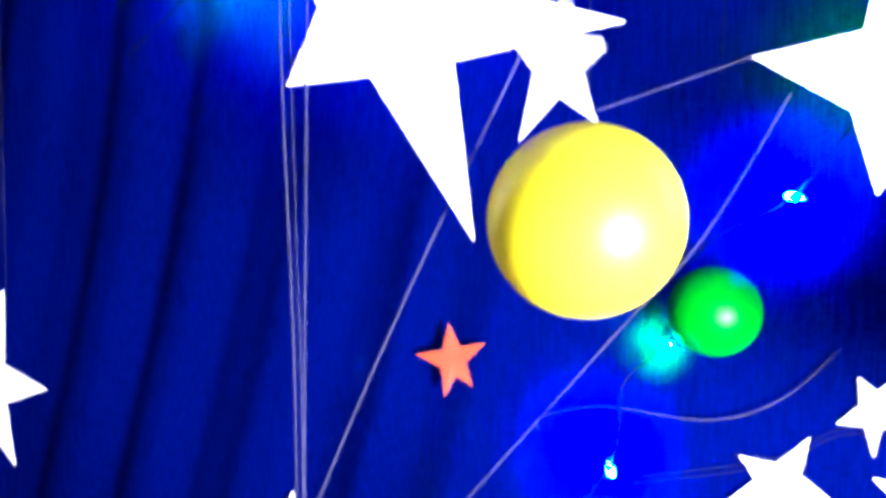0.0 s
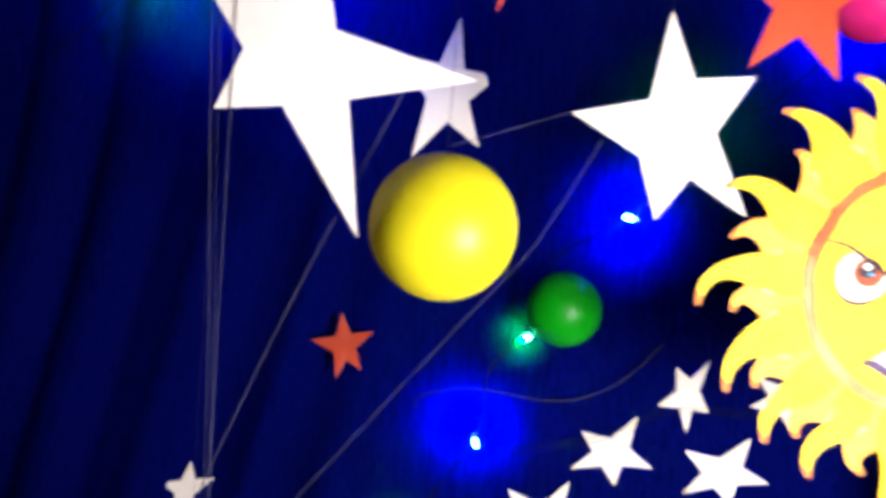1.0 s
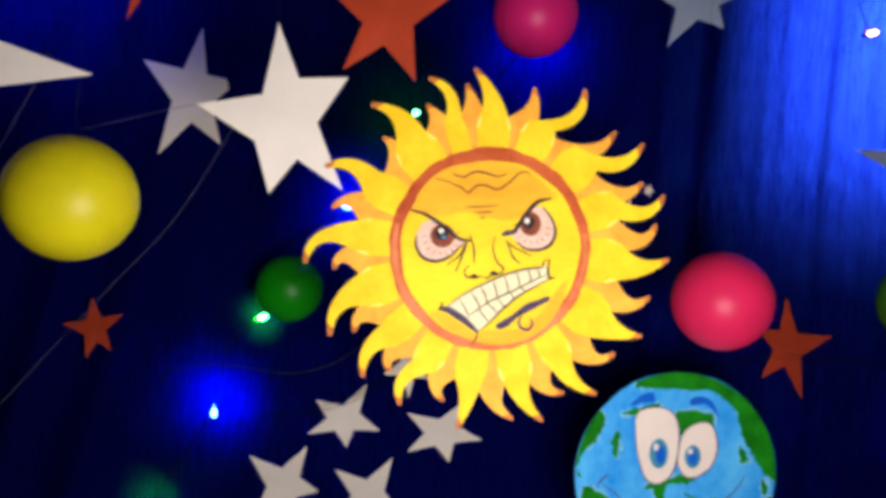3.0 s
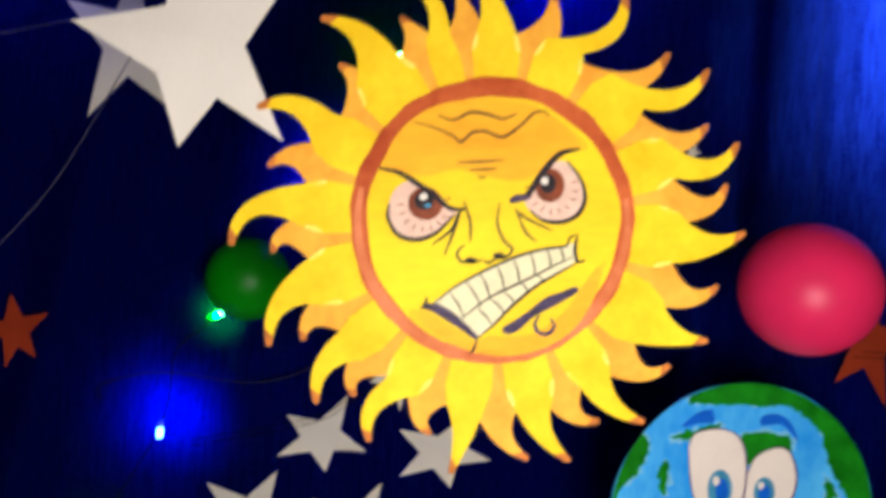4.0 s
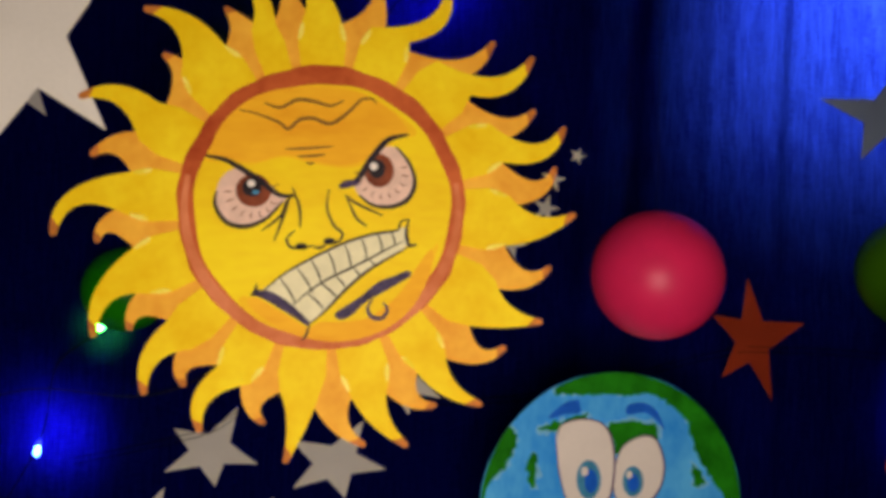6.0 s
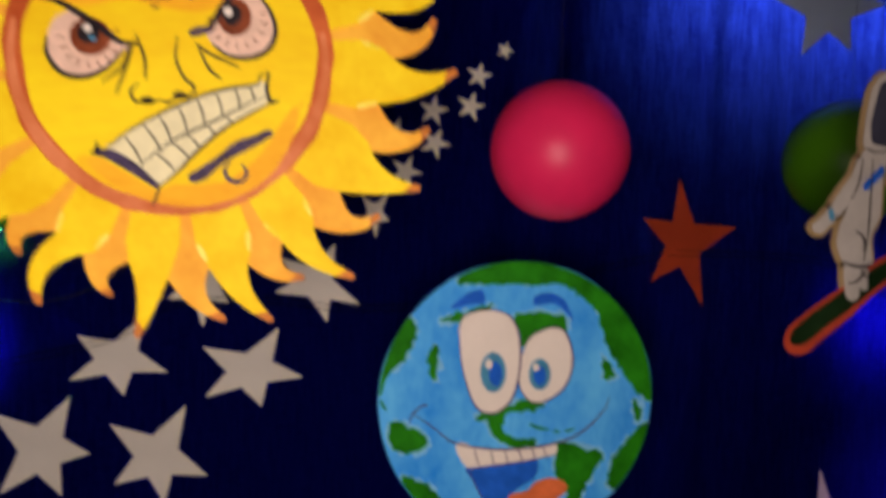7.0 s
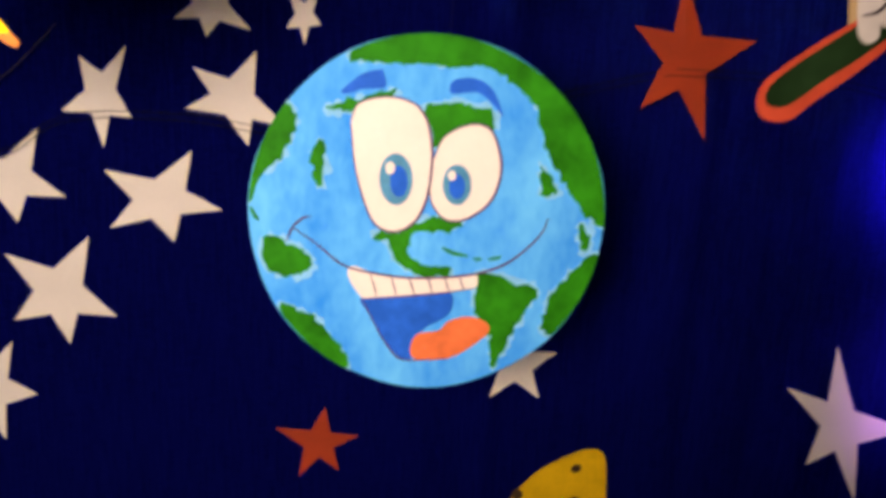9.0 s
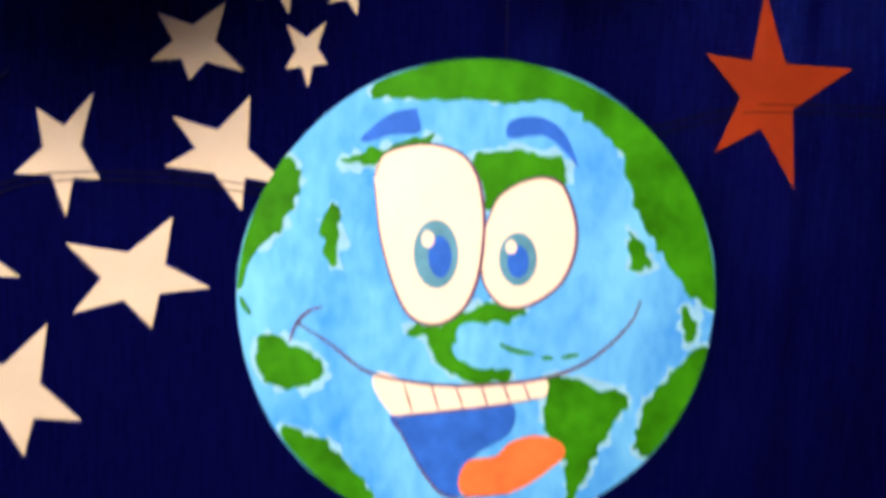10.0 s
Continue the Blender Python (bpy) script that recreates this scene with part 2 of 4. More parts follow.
def stroke(name, pts, width, front, material, parent, scale=1.0, taper=True):
    """A brush or pen line: a thin ribbon along the points, thinner at its ends."""
    line = rounded(pts, 6, closed=False)
    n = len(line)
    left, right = [], []
    for i, p in enumerate(line):
        d = (line[min(i + 1, n - 1)] - line[max(i - 1, 0)]).normalized()
        w = width * 0.5 * ((0.35 + 0.65 * math.sin(math.pi * (i + 0.5) / n)) if taper else 1.0)
        o = Vector((-d.y, d.x)) * w
        left.append(p + o)
        right.append(p - o)
    bm = bmesh.new()
    rows = [[bm.verts.new((p.x * scale, y, p.y * scale)) for p in side] for side, y in ((left, -front), (right, -front), (right, 0.0006 - front), (left, 0.0006 - front))]
    for a, b in ((0, 1), (1, 2), (2, 3), (3, 0)):
        for i in range(n - 1):
            bm.faces.new((rows[a][i], rows[a][i + 1], rows[b][i + 1], rows[b][i]))
    for i in (0, n - 1):
        bm.faces.new([q[i] for q in rows])
    return from_bm(name, bm, material, parent)


def tube(name, pts, radius, material, parent=None, label="", sides=6, steps=6):
    """A round cord through the points."""
    P = [Vector(p) for p in pts]
    n = len(P)
    line = []
    for i in range(n - 1):
        a, b, c, d = P[max(i - 1, 0)], P[i], P[i + 1], P[min(i + 2, n - 1)]
        for k in range(steps):
            t = k / steps
            line.append(0.5 * (2 * b + (c - a) * t + (2 * a - 5 * b + 4 * c - d) * t * t + (3 * b - a - 3 * c + d) * t * t * t))
    line.append(P[-1])
    bm = bmesh.new()
    rings = []
    for i, p in enumerate(line):
        d = (line[min(i + 1, len(line) - 1)] - line[max(i - 1, 0)]).normalized()
        u = d.orthogonal().normalized() if abs(d.y) > 0.9 else d.cross(Vector((0, 1, 0))).normalized()
        v = d.cross(u)
        rings.append([bm.verts.new(p + radius * (u * math.cos(2 * math.pi * k / sides) + v * math.sin(2 * math.pi * k / sides))) for k in range(sides)])
    for a, b in zip(rings, rings[1:]):
        for k in range(sides):
            bm.faces.new((a[k], a[(k + 1) % sides], b[(k + 1) % sides], b[k]))
    bm.faces.new(rings[0][::-1])
    bm.faces.new(rings[-1])
    return from_bm(name, bm, material, parent, label, smooth=True)


def turned(name, profile, material, parent=None, label="", sides=40):
    """A round body from (radius, height) pairs."""
    bm = bmesh.new()
    rings = []
    for r, z in profile:
        if r < 1e-6:
            rings.append([bm.verts.new((0, 0, z))])
        else:
            rings.append([bm.verts.new((r * math.cos(2 * math.pi * k / sides), r * math.sin(2 * math.pi * k / sides), z)) for k in range(sides)])
    for a, b in zip(rings, rings[1:]):
        for k in range(sides):
            k2 = (k + 1) % sides
            if len(a) == 1:
                bm.faces.new((a[0], b[k2], b[k]))
            elif len(b) == 1:
                bm.faces.new((a[k], a[k2], b[0]))
            else:
                bm.faces.new((a[k], a[k2], b[k2], b[k]))
    return from_bm(name, bm, material, parent, label, smooth=True)


def block(name, lo, hi, material, parent=None, bevel=0.0):
    bm = bmesh.new()
    bmesh.ops.create_cube(bm, size=1)
    for v in bm.verts:
        v.co = [lo[i] + (v.co[i] + 0.5) * (hi[i] - lo[i]) for i in range(3)]
    if bevel:
        bmesh.ops.bevel(bm, geom=bm.edges[:], offset=bevel, segments=2, affect="EDGES")
    return from_bm(name, bm, material, parent)


# ---- the room ----
CEIL = 2.62


def structure(ob, label, category):
    return tagged(ob, label, category, kind="structure")


structure(block("floor", (-2.6, -2.8, -0.1), (3.9, 2.06, 0), FLOOR), "grey cement floor of the room", "floor")
structure(block("ceiling", (-2.6, -2.8, CEIL), (3.9, 2.06, CEIL + 0.1), PLASTER), "grey plastered ceiling of the room", "ceiling")
structure(block("wall_south", (-2.6, -2.8, 0), (3.9, -2.65, CEIL), PLASTER), "plain grey plastered wall", "wall")
structure(block("wall_west", (-2.6, -2.65, 0), (-2.45, 2.06, CEIL), PLASTER), "plain grey plastered wall", "wall")
structure(block("wall_east", (3.75, -2.65, 0), (3.9, 2.06, CEIL), PLASTER), "plain grey plastered wall", "wall")
WX0, WX1, WZ0, WZ1, WY0, WY1 = 2.155, 3.0, 1.45, 2.3, 1.83, 2.03
north = structure(new("wall_north"), "grey plastered wall with a window behind cloth", "wall")
for lo, hi in (((-2.45, 0), (WX0, CEIL)), ((WX1, 0), (3.75, CEIL)), ((WX0, 0), (WX1, WZ0)), ((WX0, WZ1), (WX1, CEIL))):
    block("wall_piece", (lo[0], WY0, lo[1]), (hi[0], WY1, hi[1]), PLASTER, north)
win = structure(new("window_1"), "painted timber window hidden behind the blue cloth", "window")
fr = block("window_frame", (WX0, 1.87, WZ1 - 0.05), (WX1, 1.93, WZ1), TIMBER, win, 0.004)
block("window_sill", (WX0, 1.87, WZ0), (WX1, 1.93, WZ0 + 0.05), TIMBER, win, 0.004)
for x in (WX0, 2.50, WX1 - 0.05):
    block("window_stile", (x, 1.87, WZ0 + 0.052), (x + 0.05, 1.93, WZ1 - 0.052), TIMBER, win, 0.004)
for x0, x1 in ((WX0 + 0.052, 2.498), (2.552, WX1 - 0.052)):
    block("window_rail", (x0, 1.87, 1.98), (x1, 1.93, 2.03), TIMBER, win, 0.004)
    for z0, z1 in ((WZ0 + 0.052, 1.978), (2.032, WZ1 - 0.052)):
        # upper panes pass the light, the added dark lower ones block it
        g = block("pane", (x0, 1.898, z0), (x1, 1.902, z1), PANE if z0 > 1.8 else DIM_PANE, win)
        g.visible_shadow = z0 < 1.8

# ---- the cloth ----
BX = [-2.4, -1.0, 0.0, 0.3, 0.5, 0.9, 1.5, 1.8, 2.1, 2.4, 3.0, 3.7]
BY_ = [1.75, 1.735, 1.712, 1.702, 1.672, 1.662, 1.662, 1.628, 1.592, 1.58, 1.62, 1.70]


def back(x):
    """How far off the cloth hangs, at x."""
    return float(sum(np.interp(x + d, BX, BY_) for d in (-0.15, -0.1, -0.05, 0, 0.05, 0.1, 0.15)) / 7)


def folds(x, z):
    s = max(0.0, min(1.0, (0.28 - x) / 0.35))
    u = x - 0.20 * (z - 1.6) + 0.02 * math.sin(3.1 * z)
    y = s * (0.030 * math.sin(u * 24.0 + 0.8 * math.sin(2.3 * u * 4)) + 0.004 * math.sin(u * 61.0 + 1.3))
    y += 0.0035 * math.sin(u * 34 + 1.1 * z) * (1 - s) + 0.005 * noise.noise((x * 4, 1.7, z * 2.5))
    v = x - 0.035 * (z - 1.6)
    y -= 0.03 * math.exp(-((v - 1.66) / 0.03) ** 2) - 0.018 * math.exp(-((v - 1.58) / 0.035) ** 2)
    r = max(0.0, min(1.0, (x - 2.5) / 0.3))
    y += r * 0.02 * math.sin(v * 38)
    w = max(0.0, min(1.0, (x - 1.74) / 0.12)) * (1 - r)
    return y + w * (0.003 * math.sin(v * 31 + 0.6 + 2 * math.sin(v * 9)) + 0.0025 * math.sin(v * 97 + 2 * z) - 0.008 * math.exp(-((v - 2.02) / 0.03) ** 2))


def cloth():
    nx, nz = 420, 110
    bm = bmesh.new()
    grid = []
    for i in range(nx + 1):
        x = -2.4 + 6.1 * i / nx
        yb = back(x)
        grid.append([bm.verts.new((x, yb + folds(x, z), z)) for z in (0.004 + (CEIL - 0.008) * k / nz for k in range(nz + 1))])
    for a, b in zip(grid, grid[1:]):
        for k in range(nz):
            bm.faces.new((a[k], b[k], b[k + 1], a[k + 1]))
    ob = from_bm("backdrop_cloth", bm, CLOTH, smooth=True)
    return tagged(ob, "royal blue thin cloth hung over the wall and window", "curtain")


cloth()

# ---- stars ----


def star_outline(tips, inner):
    """Five tips in turn, with the notches between them drawn towards the middle."""
    cx = sum(t[0] for t in tips) / 5
    cz = sum(t[1] for t in tips) / 5
    out = []
    for i, t in enumerate(tips):
        n = tips[(i + 1) % 5]
        out.append(t)
        if isinstance(inner, list):
            out.append(inner[i])
            continue
        k = inner
        out.append((cx + k * ((t[0] + n[0]) / 2 - cx), cz + k * ((t[1] + n[1]) / 2 - cz)))
    return out, cx, cz


def star(name, tips, y, material, label, group, inner=0.52, curl=0.004, hang=False):
    pts, cx, cz = star_outline(tips, inner)
    fine = []
    for i, p in enumerate(pts):
        q = pts[(i + 1) % len(pts)]
        fine += [(p[0] + (q[0] - p[0]) * k / 3 - cx, p[1] + (q[1] - p[1]) * k / 3 - cz) for k in range(3)]
    ob = holder(name, (cx, y, cz), label, "star", group)
    size = max(math.hypot(p[0], p[1]) for p in fine)
    phase = cx * 37.0
    warp = lambda x, z: -curl * (math.hypot(x, z) / size) ** 2 * (0.6 + 0.4 * math.sin(3 * math.atan2(z, x) + phase))
    bm = bmesh.new()
    faces = []
    for dy in (0.0, 0.0012):
        mid = bm.verts.new((0, dy, 0))
        ring = [bm.verts.new((p[0], dy + warp(*p), p[1])) for p in fine]
        faces.append(ring)
        for i in range(len(ring)):
            a, b = ring[i], ring[(i + 1) % len(ring)]
            bm.faces.new((mid, a, b) if dy == 0 else (mid, b, a))
    for i in range(len(fine)):
        j = (i + 1) % len(fine)
        bm.faces.new((faces[0][j], faces[0][i], faces[1][i], faces[1][j]))
    from_bm("paper", bm, material, ob)
    if hang:
        top = max(range(len(fine)), key=lambda i: fine[i][1])
        x, z = fine[top]
        tube("thread", [(x, 0.001, z - 0.004), (x, 0.001, CEIL - cz)], 0.00035, THREAD, ob)
    return ob


def regular(cx, cz, r, turn):
    return [(cx + r * math.sin(radians(turn + 72 * i)), cz + r * math.cos(radians(turn + 72 * i))) for i in range(5)]


WALL_STARS = [
    [(0.77, 1.093), (0.815, 0.964), (0.723, 0.914), (0.613, 0.949), (0.632, 1.045)],
    [(0.614, 0.913), (0.653, 0.788), (0.594, 0.697), (0.471, 0.707), (0.458, 0.884)],
    [(0.853, 0.891), (0.898, 0.733), (0.806, 0.675), (0.705, 0.722), (0.695, 0.853)],
    [(1.05, 1.06), (1.104, 0.948), (1.012, 0.883), (0.893, 0.908), (0.888, 1.018)],
    [(1.171, 1.245), (1.227, 1.11), (1.154, 1.07), (1.04, 1.137), (1.054, 1.213)],
    [(0.937, 1.246), (0.942, 1.115), (0.889, 1.059), (0.816, 1.124), (0.853, 1.223)],
    [(1.287, 1.36), (1.289, 1.297), (1.259, 1.259), (1.225, 1.288), (1.228, 1.353)],
]
WALL_STARS_LOW = [
    [(1.137, 1.385), (1.162, 1.282), (1.080, 1.268), (1.024, 1.296), (1.036, 1.367)],
    [(0.696, 0.678), (0.736, 0.569), (0.67, 0.474), (0.548, 0.527), (0.56, 0.634)],
    [(0.431, 0.726), (0.47, 0.60), (0.40, 0.51), (0.29, 0.54), (0.295, 0.675)],
    [(-0.365, 0.878), (-0.300, 0.838), (-0.361, 0.725), (-0.416, 0.737), (-0.443, 0.815)],
]
for tips in WALL_STARS + WALL_STARS_LOW:
    x = sum(t[0] for t in tips) / 5
    star("paper_star", tips, back(x) - 0.014, PAPER, "white cut-paper star fixed to the blue cloth", "white stars on the cloth")
star("paper_star", regular(1.684, 0.654, 0.087, 0), back(1.7) - 0.014, PAPER, "white cut-paper star half hidden behind the globe", "white stars on the cloth", inner=0.5)
SMALL = [(1.545, 1.684, 0.021, 20), (1.487, 1.626, 0.032, 12), (1.470, 1.557, 0.035, 15), (1.385, 1.545, 0.036, 10), (1.390, 1.473, 0.037, 24), (1.300, 1.492, 0.040, 18), (1.325, 1.408, 0.040, 22), (1.222, 1.412, 0.044, 24)]
for x, z, r, turn in SMALL:
    star("small_star", regular(x, z, r, turn), back(x) - 0.013, PAPER, "small white paper star in a curving trail", "trail of small stars", inner=0.46, curl=0.002)
star("paper_star", [(0.265, 2.058), (0.367, 1.917), (0.33, 1.737), (0.162, 1.70), (0.11, 1.958)], 1.69, PAPER, "white paper star hung against the cloth", "white stars on the cloth", inner=0.5)
star("paper_star", [(2.316, 0.722), (2.50, 0.545), (2.40, 0.385), (2.285, 0.468), (2.221, 0.635)], back(2.33) - 0.016, PAPER, "white paper star with a long arm", "white stars on the cloth", inner=0.42)
# these two get the paper that has the bulbs' light in its colour
star("paper_star", [(1.69, 2.36), (1.80, 2.27), (1.726, 2.155), (1.562, 2.09), (1.471, 2.257)], back(1.65) - 0.035, BULB_LIT_PAPER, "paper star above the window, bluish bulb light in its colour", "white stars on the cloth", inner=0.5)
star("paper_star", [(2.331, 1.925), (2.444, 1.821), (2.347, 1.706), (2.223, 1.69), (2.114, 1.831)], back(2.29) - 0.016, BULB_LIT_PAPER, "paper star on the lit cloth, bluish bulb light in its colour", "white stars on the cloth", inner=0.5)
star("hanging_star", [(0.083, 1.937), (0.307, 1.741), (0.157, 1.518), (-0.050, 1.683), (-0.078, 1.862)], 0.875, PAPER, "large white card star with two long arms, on a thread", "hanging stars", inner=[(0.111, 1.799), (0.133, 1.706), (0.043, 1.692), (-0.014, 1.767), (0.028, 1.834)], hang=True)
star("hanging_star", [(0.584, 1.873), (0.711, 1.787), (0.712, 1.584), (0.582, 1.571), (0.45, 1.72)], 0.957, PAPER, "large white card star hanging on a thread", "hanging stars", inner=[(0.624, 1.779), (0.660, 1.702), (0.628, 1.635), (0.553, 1.662), (0.562, 1.746)], hang=True)
star("hanging_star", [(-0.388, 1.453), (-0.336, 1.338), (-0.38, 1.246), (-0.50, 1.262), (-0.49, 1.40)], 0.86, PAPER, "white card star hanging on a thread", "hanging stars", inner=0.45, hang=True)
star("red_star", [(0.36, 2.16), (0.49, 2.10), (0.471, 1.972), (0.328, 1.855), (0.282, 2.03)], 0.95, RED_PAPER, "red glazed-paper star hanging on a thread", "red stars", inner=0.5, hang=True)
star("red_star", [(0.766, 2.044), (0.905, 1.962), (0.831, 1.789), (0.70, 1.80), (0.674, 1.935)], 0.96, RED_PAPER, "large red glazed-paper star hanging on a thread", "red stars", inner=0.50, hang=True)
star("red_star", [(0.013, 1.298), (0.097, 1.258), (0.069, 1.155), (0.005, 1.13), (-0.063, 1.224)], 1.675, RED_PAPER, "small red paper star on the folded cloth", "red stars", inner=0.5)
star("red_star", [(1.936, 1.404), (2.081, 1.296), (2.001, 1.113), (1.874, 1.168), (1.852, 1.313)], 1.57, RED_PAPER, "red paper star with long points on the cloth", "red stars", inner=0.46)
star("red_star", [(1.302, 0.551), (1.37, 0.488), (1.33, 0.411), (1.248, 0.399), (1.201, 0.505)], back(1.3) - 0.014, RED_PAPER, "small red paper star low on the cloth", "red stars", inner=0.48)

# ---- balloons ----


def balloon(place, r, latex, label, lean=80):
    """A tied balloon; lean: degrees by which its knot points away from the top, towards the cloth."""
    ob = holder("balloon", place, label, "balloon", "balloons")
    prof = []
    for i in range(33):
        a = math.pi * i / 32
        z = -math.cos(a)
        rr = math.sin(a) * (1.0 - 0.02 * z)
        prof.append((rr * r, (z * 1.01 + 0.04 * max(0.0, (z - 0.85) / 0.15) ** 2) * r))
    turn = Euler((radians(-lean), 0, 0)).to_matrix().to_4x4()
    skin = turned("latex_skin", prof, LATEX[latex], ob)
    knot = turned("knot", [(0.0, r * 1.03), (0.003, r * 1.03), (0.004, r * 1.05), (0.0025, r * 1.07), (0.005, r * 1.10), (0.0, r * 1.10)], LATEX[latex], ob, sides=14)
    skin.matrix_basis, knot.matrix_basis = turn, turn
    tube("thread", [(0.001, 0.001, r * 0.99), (0.004, 0, CEIL - place[2])], 0.0005, THREAD, ob)
    return ob


balloon((0.272, 0.901, 1.541), 0.104, "yellow", "glossy yellow balloon hanging on a string")
balloon((0.553, 1.565, 1.358), 0.088, "green", "green balloon hanging against the blue cloth")
balloon((1.501, 1.094, 1.411), 0.1025, "pink", "bright pink balloon hanging on a thread", lean=135)
balloon((1.137, 1.41, 2.082), 0.105, "hot pink", "hot pink balloon hanging high on a thread")
balloon((2.095, 1.24, 1.421), 0.112, "lime green", "lime green balloon hanging behind the paper figure")
balloon((-0.244, 1.40, 0.712), 0.10, "coral red", "coral red balloon hanging low on a thread")

# ---- the sun ----
SR = 0.185
sun_cut = holder("sun_cutout", (0.985, 0.955, 1.495), "yellow and orange painted card sun with a scowling face", "decoration")


def arm(angle, r):
    return Vector((r * math.cos(radians(angle)), r * math.sin(radians(angle))))


def flame(a0, a1, tip, hook, belly=1.3, draw=0.1, swell=0.0):
    """A flame from the rim between two angles, in rim radii: a broad body as far as the belly, then a slim tip that leans by hook degrees off the spoke."""
    tip = Vector(tip)
    span = a1 - a0
    out = math.degrees(math.atan2(tip.y, tip.x))
    heading = arm(out + hook, 1.0)
    side = Vector((-heading.y, heading.x))
    low, high = arm(a0, 0.95), arm(a1, 0.95)
    low_out, high_out = arm(a0 + span * draw, belly), arm(a1 - span * draw, belly)
    reach = (tip - arm((a0 + a1) / 2, belly)).length
    neck = tip - heading * reach * 0.62
    wide = 0.036 + 0.05 * reach
    end_low, end_high = tip - side * 0.020, tip + side * 0.020
    pts = [low, arm(a0 + span * swell, 1.08), arm(a0 + span * swell * 1.6, 1.19), low_out]
    for start, mid, end, order in ((low_out, neck - side * wide * 1.5, end_low, range(1, 12)), (high_out, neck + side * wide * 0.7, end_high, range(11, 0, -1))):
        if order[0] == 11:
            pts += [tip - side * 0.008 + heading * 0.012, tip + side * 0.010 + heading * 0.010]
        for k in order:
            t = k / 11
            pts.append((1 - t) ** 2 * start + 2 * t * (1 - t) * mid + t * t * end)
    return pts + [high_out, arm(a1 - span * swell * 1.6, 1.19), arm(a1 - span * swell, 1.08), high]


def flame_end(pts):
    """The last stretch of a flame, cut across a little unevenly."""
    return pts[12:19]


# per flame: the angle of its stem, the tip and the lean
ORANGE_FLAMES = [(33.7, 1.498, 0.744, 20), (59.5, 1.189, 1.231, 10), (81.5, 0.345, 1.61, 17), (102.4, -0.326, 1.595, 8), (117.0, -0.703, 1.367, 15), (144.0, -1.109, 1.02, 12), (166.3, -1.564, 0.315, 50), (188.7, -1.516, -0.269, 70),
                 (213.3, -1.291, -0.866, 55), (233.2, -0.927, -1.246, 62), (253.3, -0.387, -1.508, 65), (274.0, 0.309, -1.671, 50), (295.6, 0.811, -1.394, 62), (315.7, 1.307, -0.983, 72), (343.8, 1.634, -0.399, 55), (370.8, 1.66, 0.328, 60)]
YELLOW_FLAMES = [(1.726, 0.628, 42), (1.479, 1.131, 20), (0.854, 1.626, 27), (-0.251, 1.75, 30), (-0.693, 1.625, 47), (-1.239, 1.327, 40), (-1.647, 0.707, 42), (-1.797, -0.231, 75),
                 (-1.522, -0.911, 60), (-1.185, -1.302, 47), (-0.814, -1.56, 40), (-0.232, -1.777, -17), (0.608, -1.678, 30), (1.137, -1.391, 30), (1.573, -0.794, 22), (1.811, -0.008, 27)]
sheet("backing_card", oval(0, 0, SR * 0.99, SR * 0.99, n=64), 0.0, 0.004, CARD, sun_cut, "brown card backing")
for stem, tx, tz, lean in ORANGE_FLAMES:
    shape = flame(stem - 8.5, stem + 8.5, (tx, tz), lean, belly=1.27, draw=-0.02)
    f = sheet("flame", shape, 0.0012, 0.0012, ORANGE, sun_cut, "orange painted flame", scale=SR)
    sheet("flame_tip", flame_end(shape), 0.0018, 0.0006, TIP, f, scale=SR)
for k, (tx, tz, lean) in enumerate(YELLOW_FLAMES):
    a0 = ORANGE_FLAMES[k - 1][0] - (360 if k == 0 else 0)
    a1 = ORANGE_FLAMES[k][0]
    shape = flame(a0 + 1.6, a1 - 1.6, (tx, tz), lean, belly=1.33, draw=0.17, swell=0.025)
    f = sheet("flame", shape, 0.0026, 0.0012, YELLOW, sun_cut, "yellow painted flame", scale=SR)
    sheet("flame_tip", flame_end(shape), 0.0032, 0.0006, TIP, f, scale=SR)
    for edge in (3, len(shape) - 4):
        if (7 * k + edge) % 5 > 1:
            a, b = shape[edge], shape[edge + (1 if edge > 3 else -1)]
            inward = (Vector((0, 0)) - a).normalized() * 0.02
            stroke("pale_brush_mark", [a + inward, a.lerp(b, 0.45) + inward * 1.4, a.lerp(b, 0.85) + inward], 0.035, 0.0032, SCUFF, f, scale=SR)
ring_pts = [(SR * (1.0 + 0.006 * math.sin(9 * a) + 0.005 * math.sin(23 * a)) * math.cos(a), SR * (1.0 + 0.006 * math.sin(9 * a) + 0.005 * math.sin(23 * a)) * math.sin(a)) for a in (2 * math.pi * i / 96 for i in range(96))]
sheet("ring", ring_pts, 0.0036, 0.0010, RING, sun_cut, "rust-red painted rim")
stroke("faded_stretch", [(0.95 * math.cos(radians(a)), 0.95 * math.sin(radians(a))) for a in range(168, 381, 12)], 0.10, 0.0040, CORAL, sun_cut, scale=SR)
face_pts = [(SR * k * math.cos(a), SR * k * math.sin(a)) for a, k in ((a, 0.892 - 0.03 * max(0, math.sin(a - 0.25)) ** 2 + 0.007 * math.sin(11 * a) + 0.005 * math.sin(5 * a + 1)) for a in (2 * math.pi * i / 96 for i in range(96)))]
sun_face = sheet("face", face_pts, 0.0044, 0.0010, FACE, sun_cut, "golden painted face")


def settle(pts):
    return [(p[0] - 0.02, 1.03 * p[1] - 0.022) for p in pts]


def sun_patch(name, pts, level, material, label="", smooth=True):
    return sheet(name, rounded(settle(pts), 5) if smooth else settle(pts), 0.0044 + 0.0006 * level, 0.0006, material, sun_face, label, scale=SR)


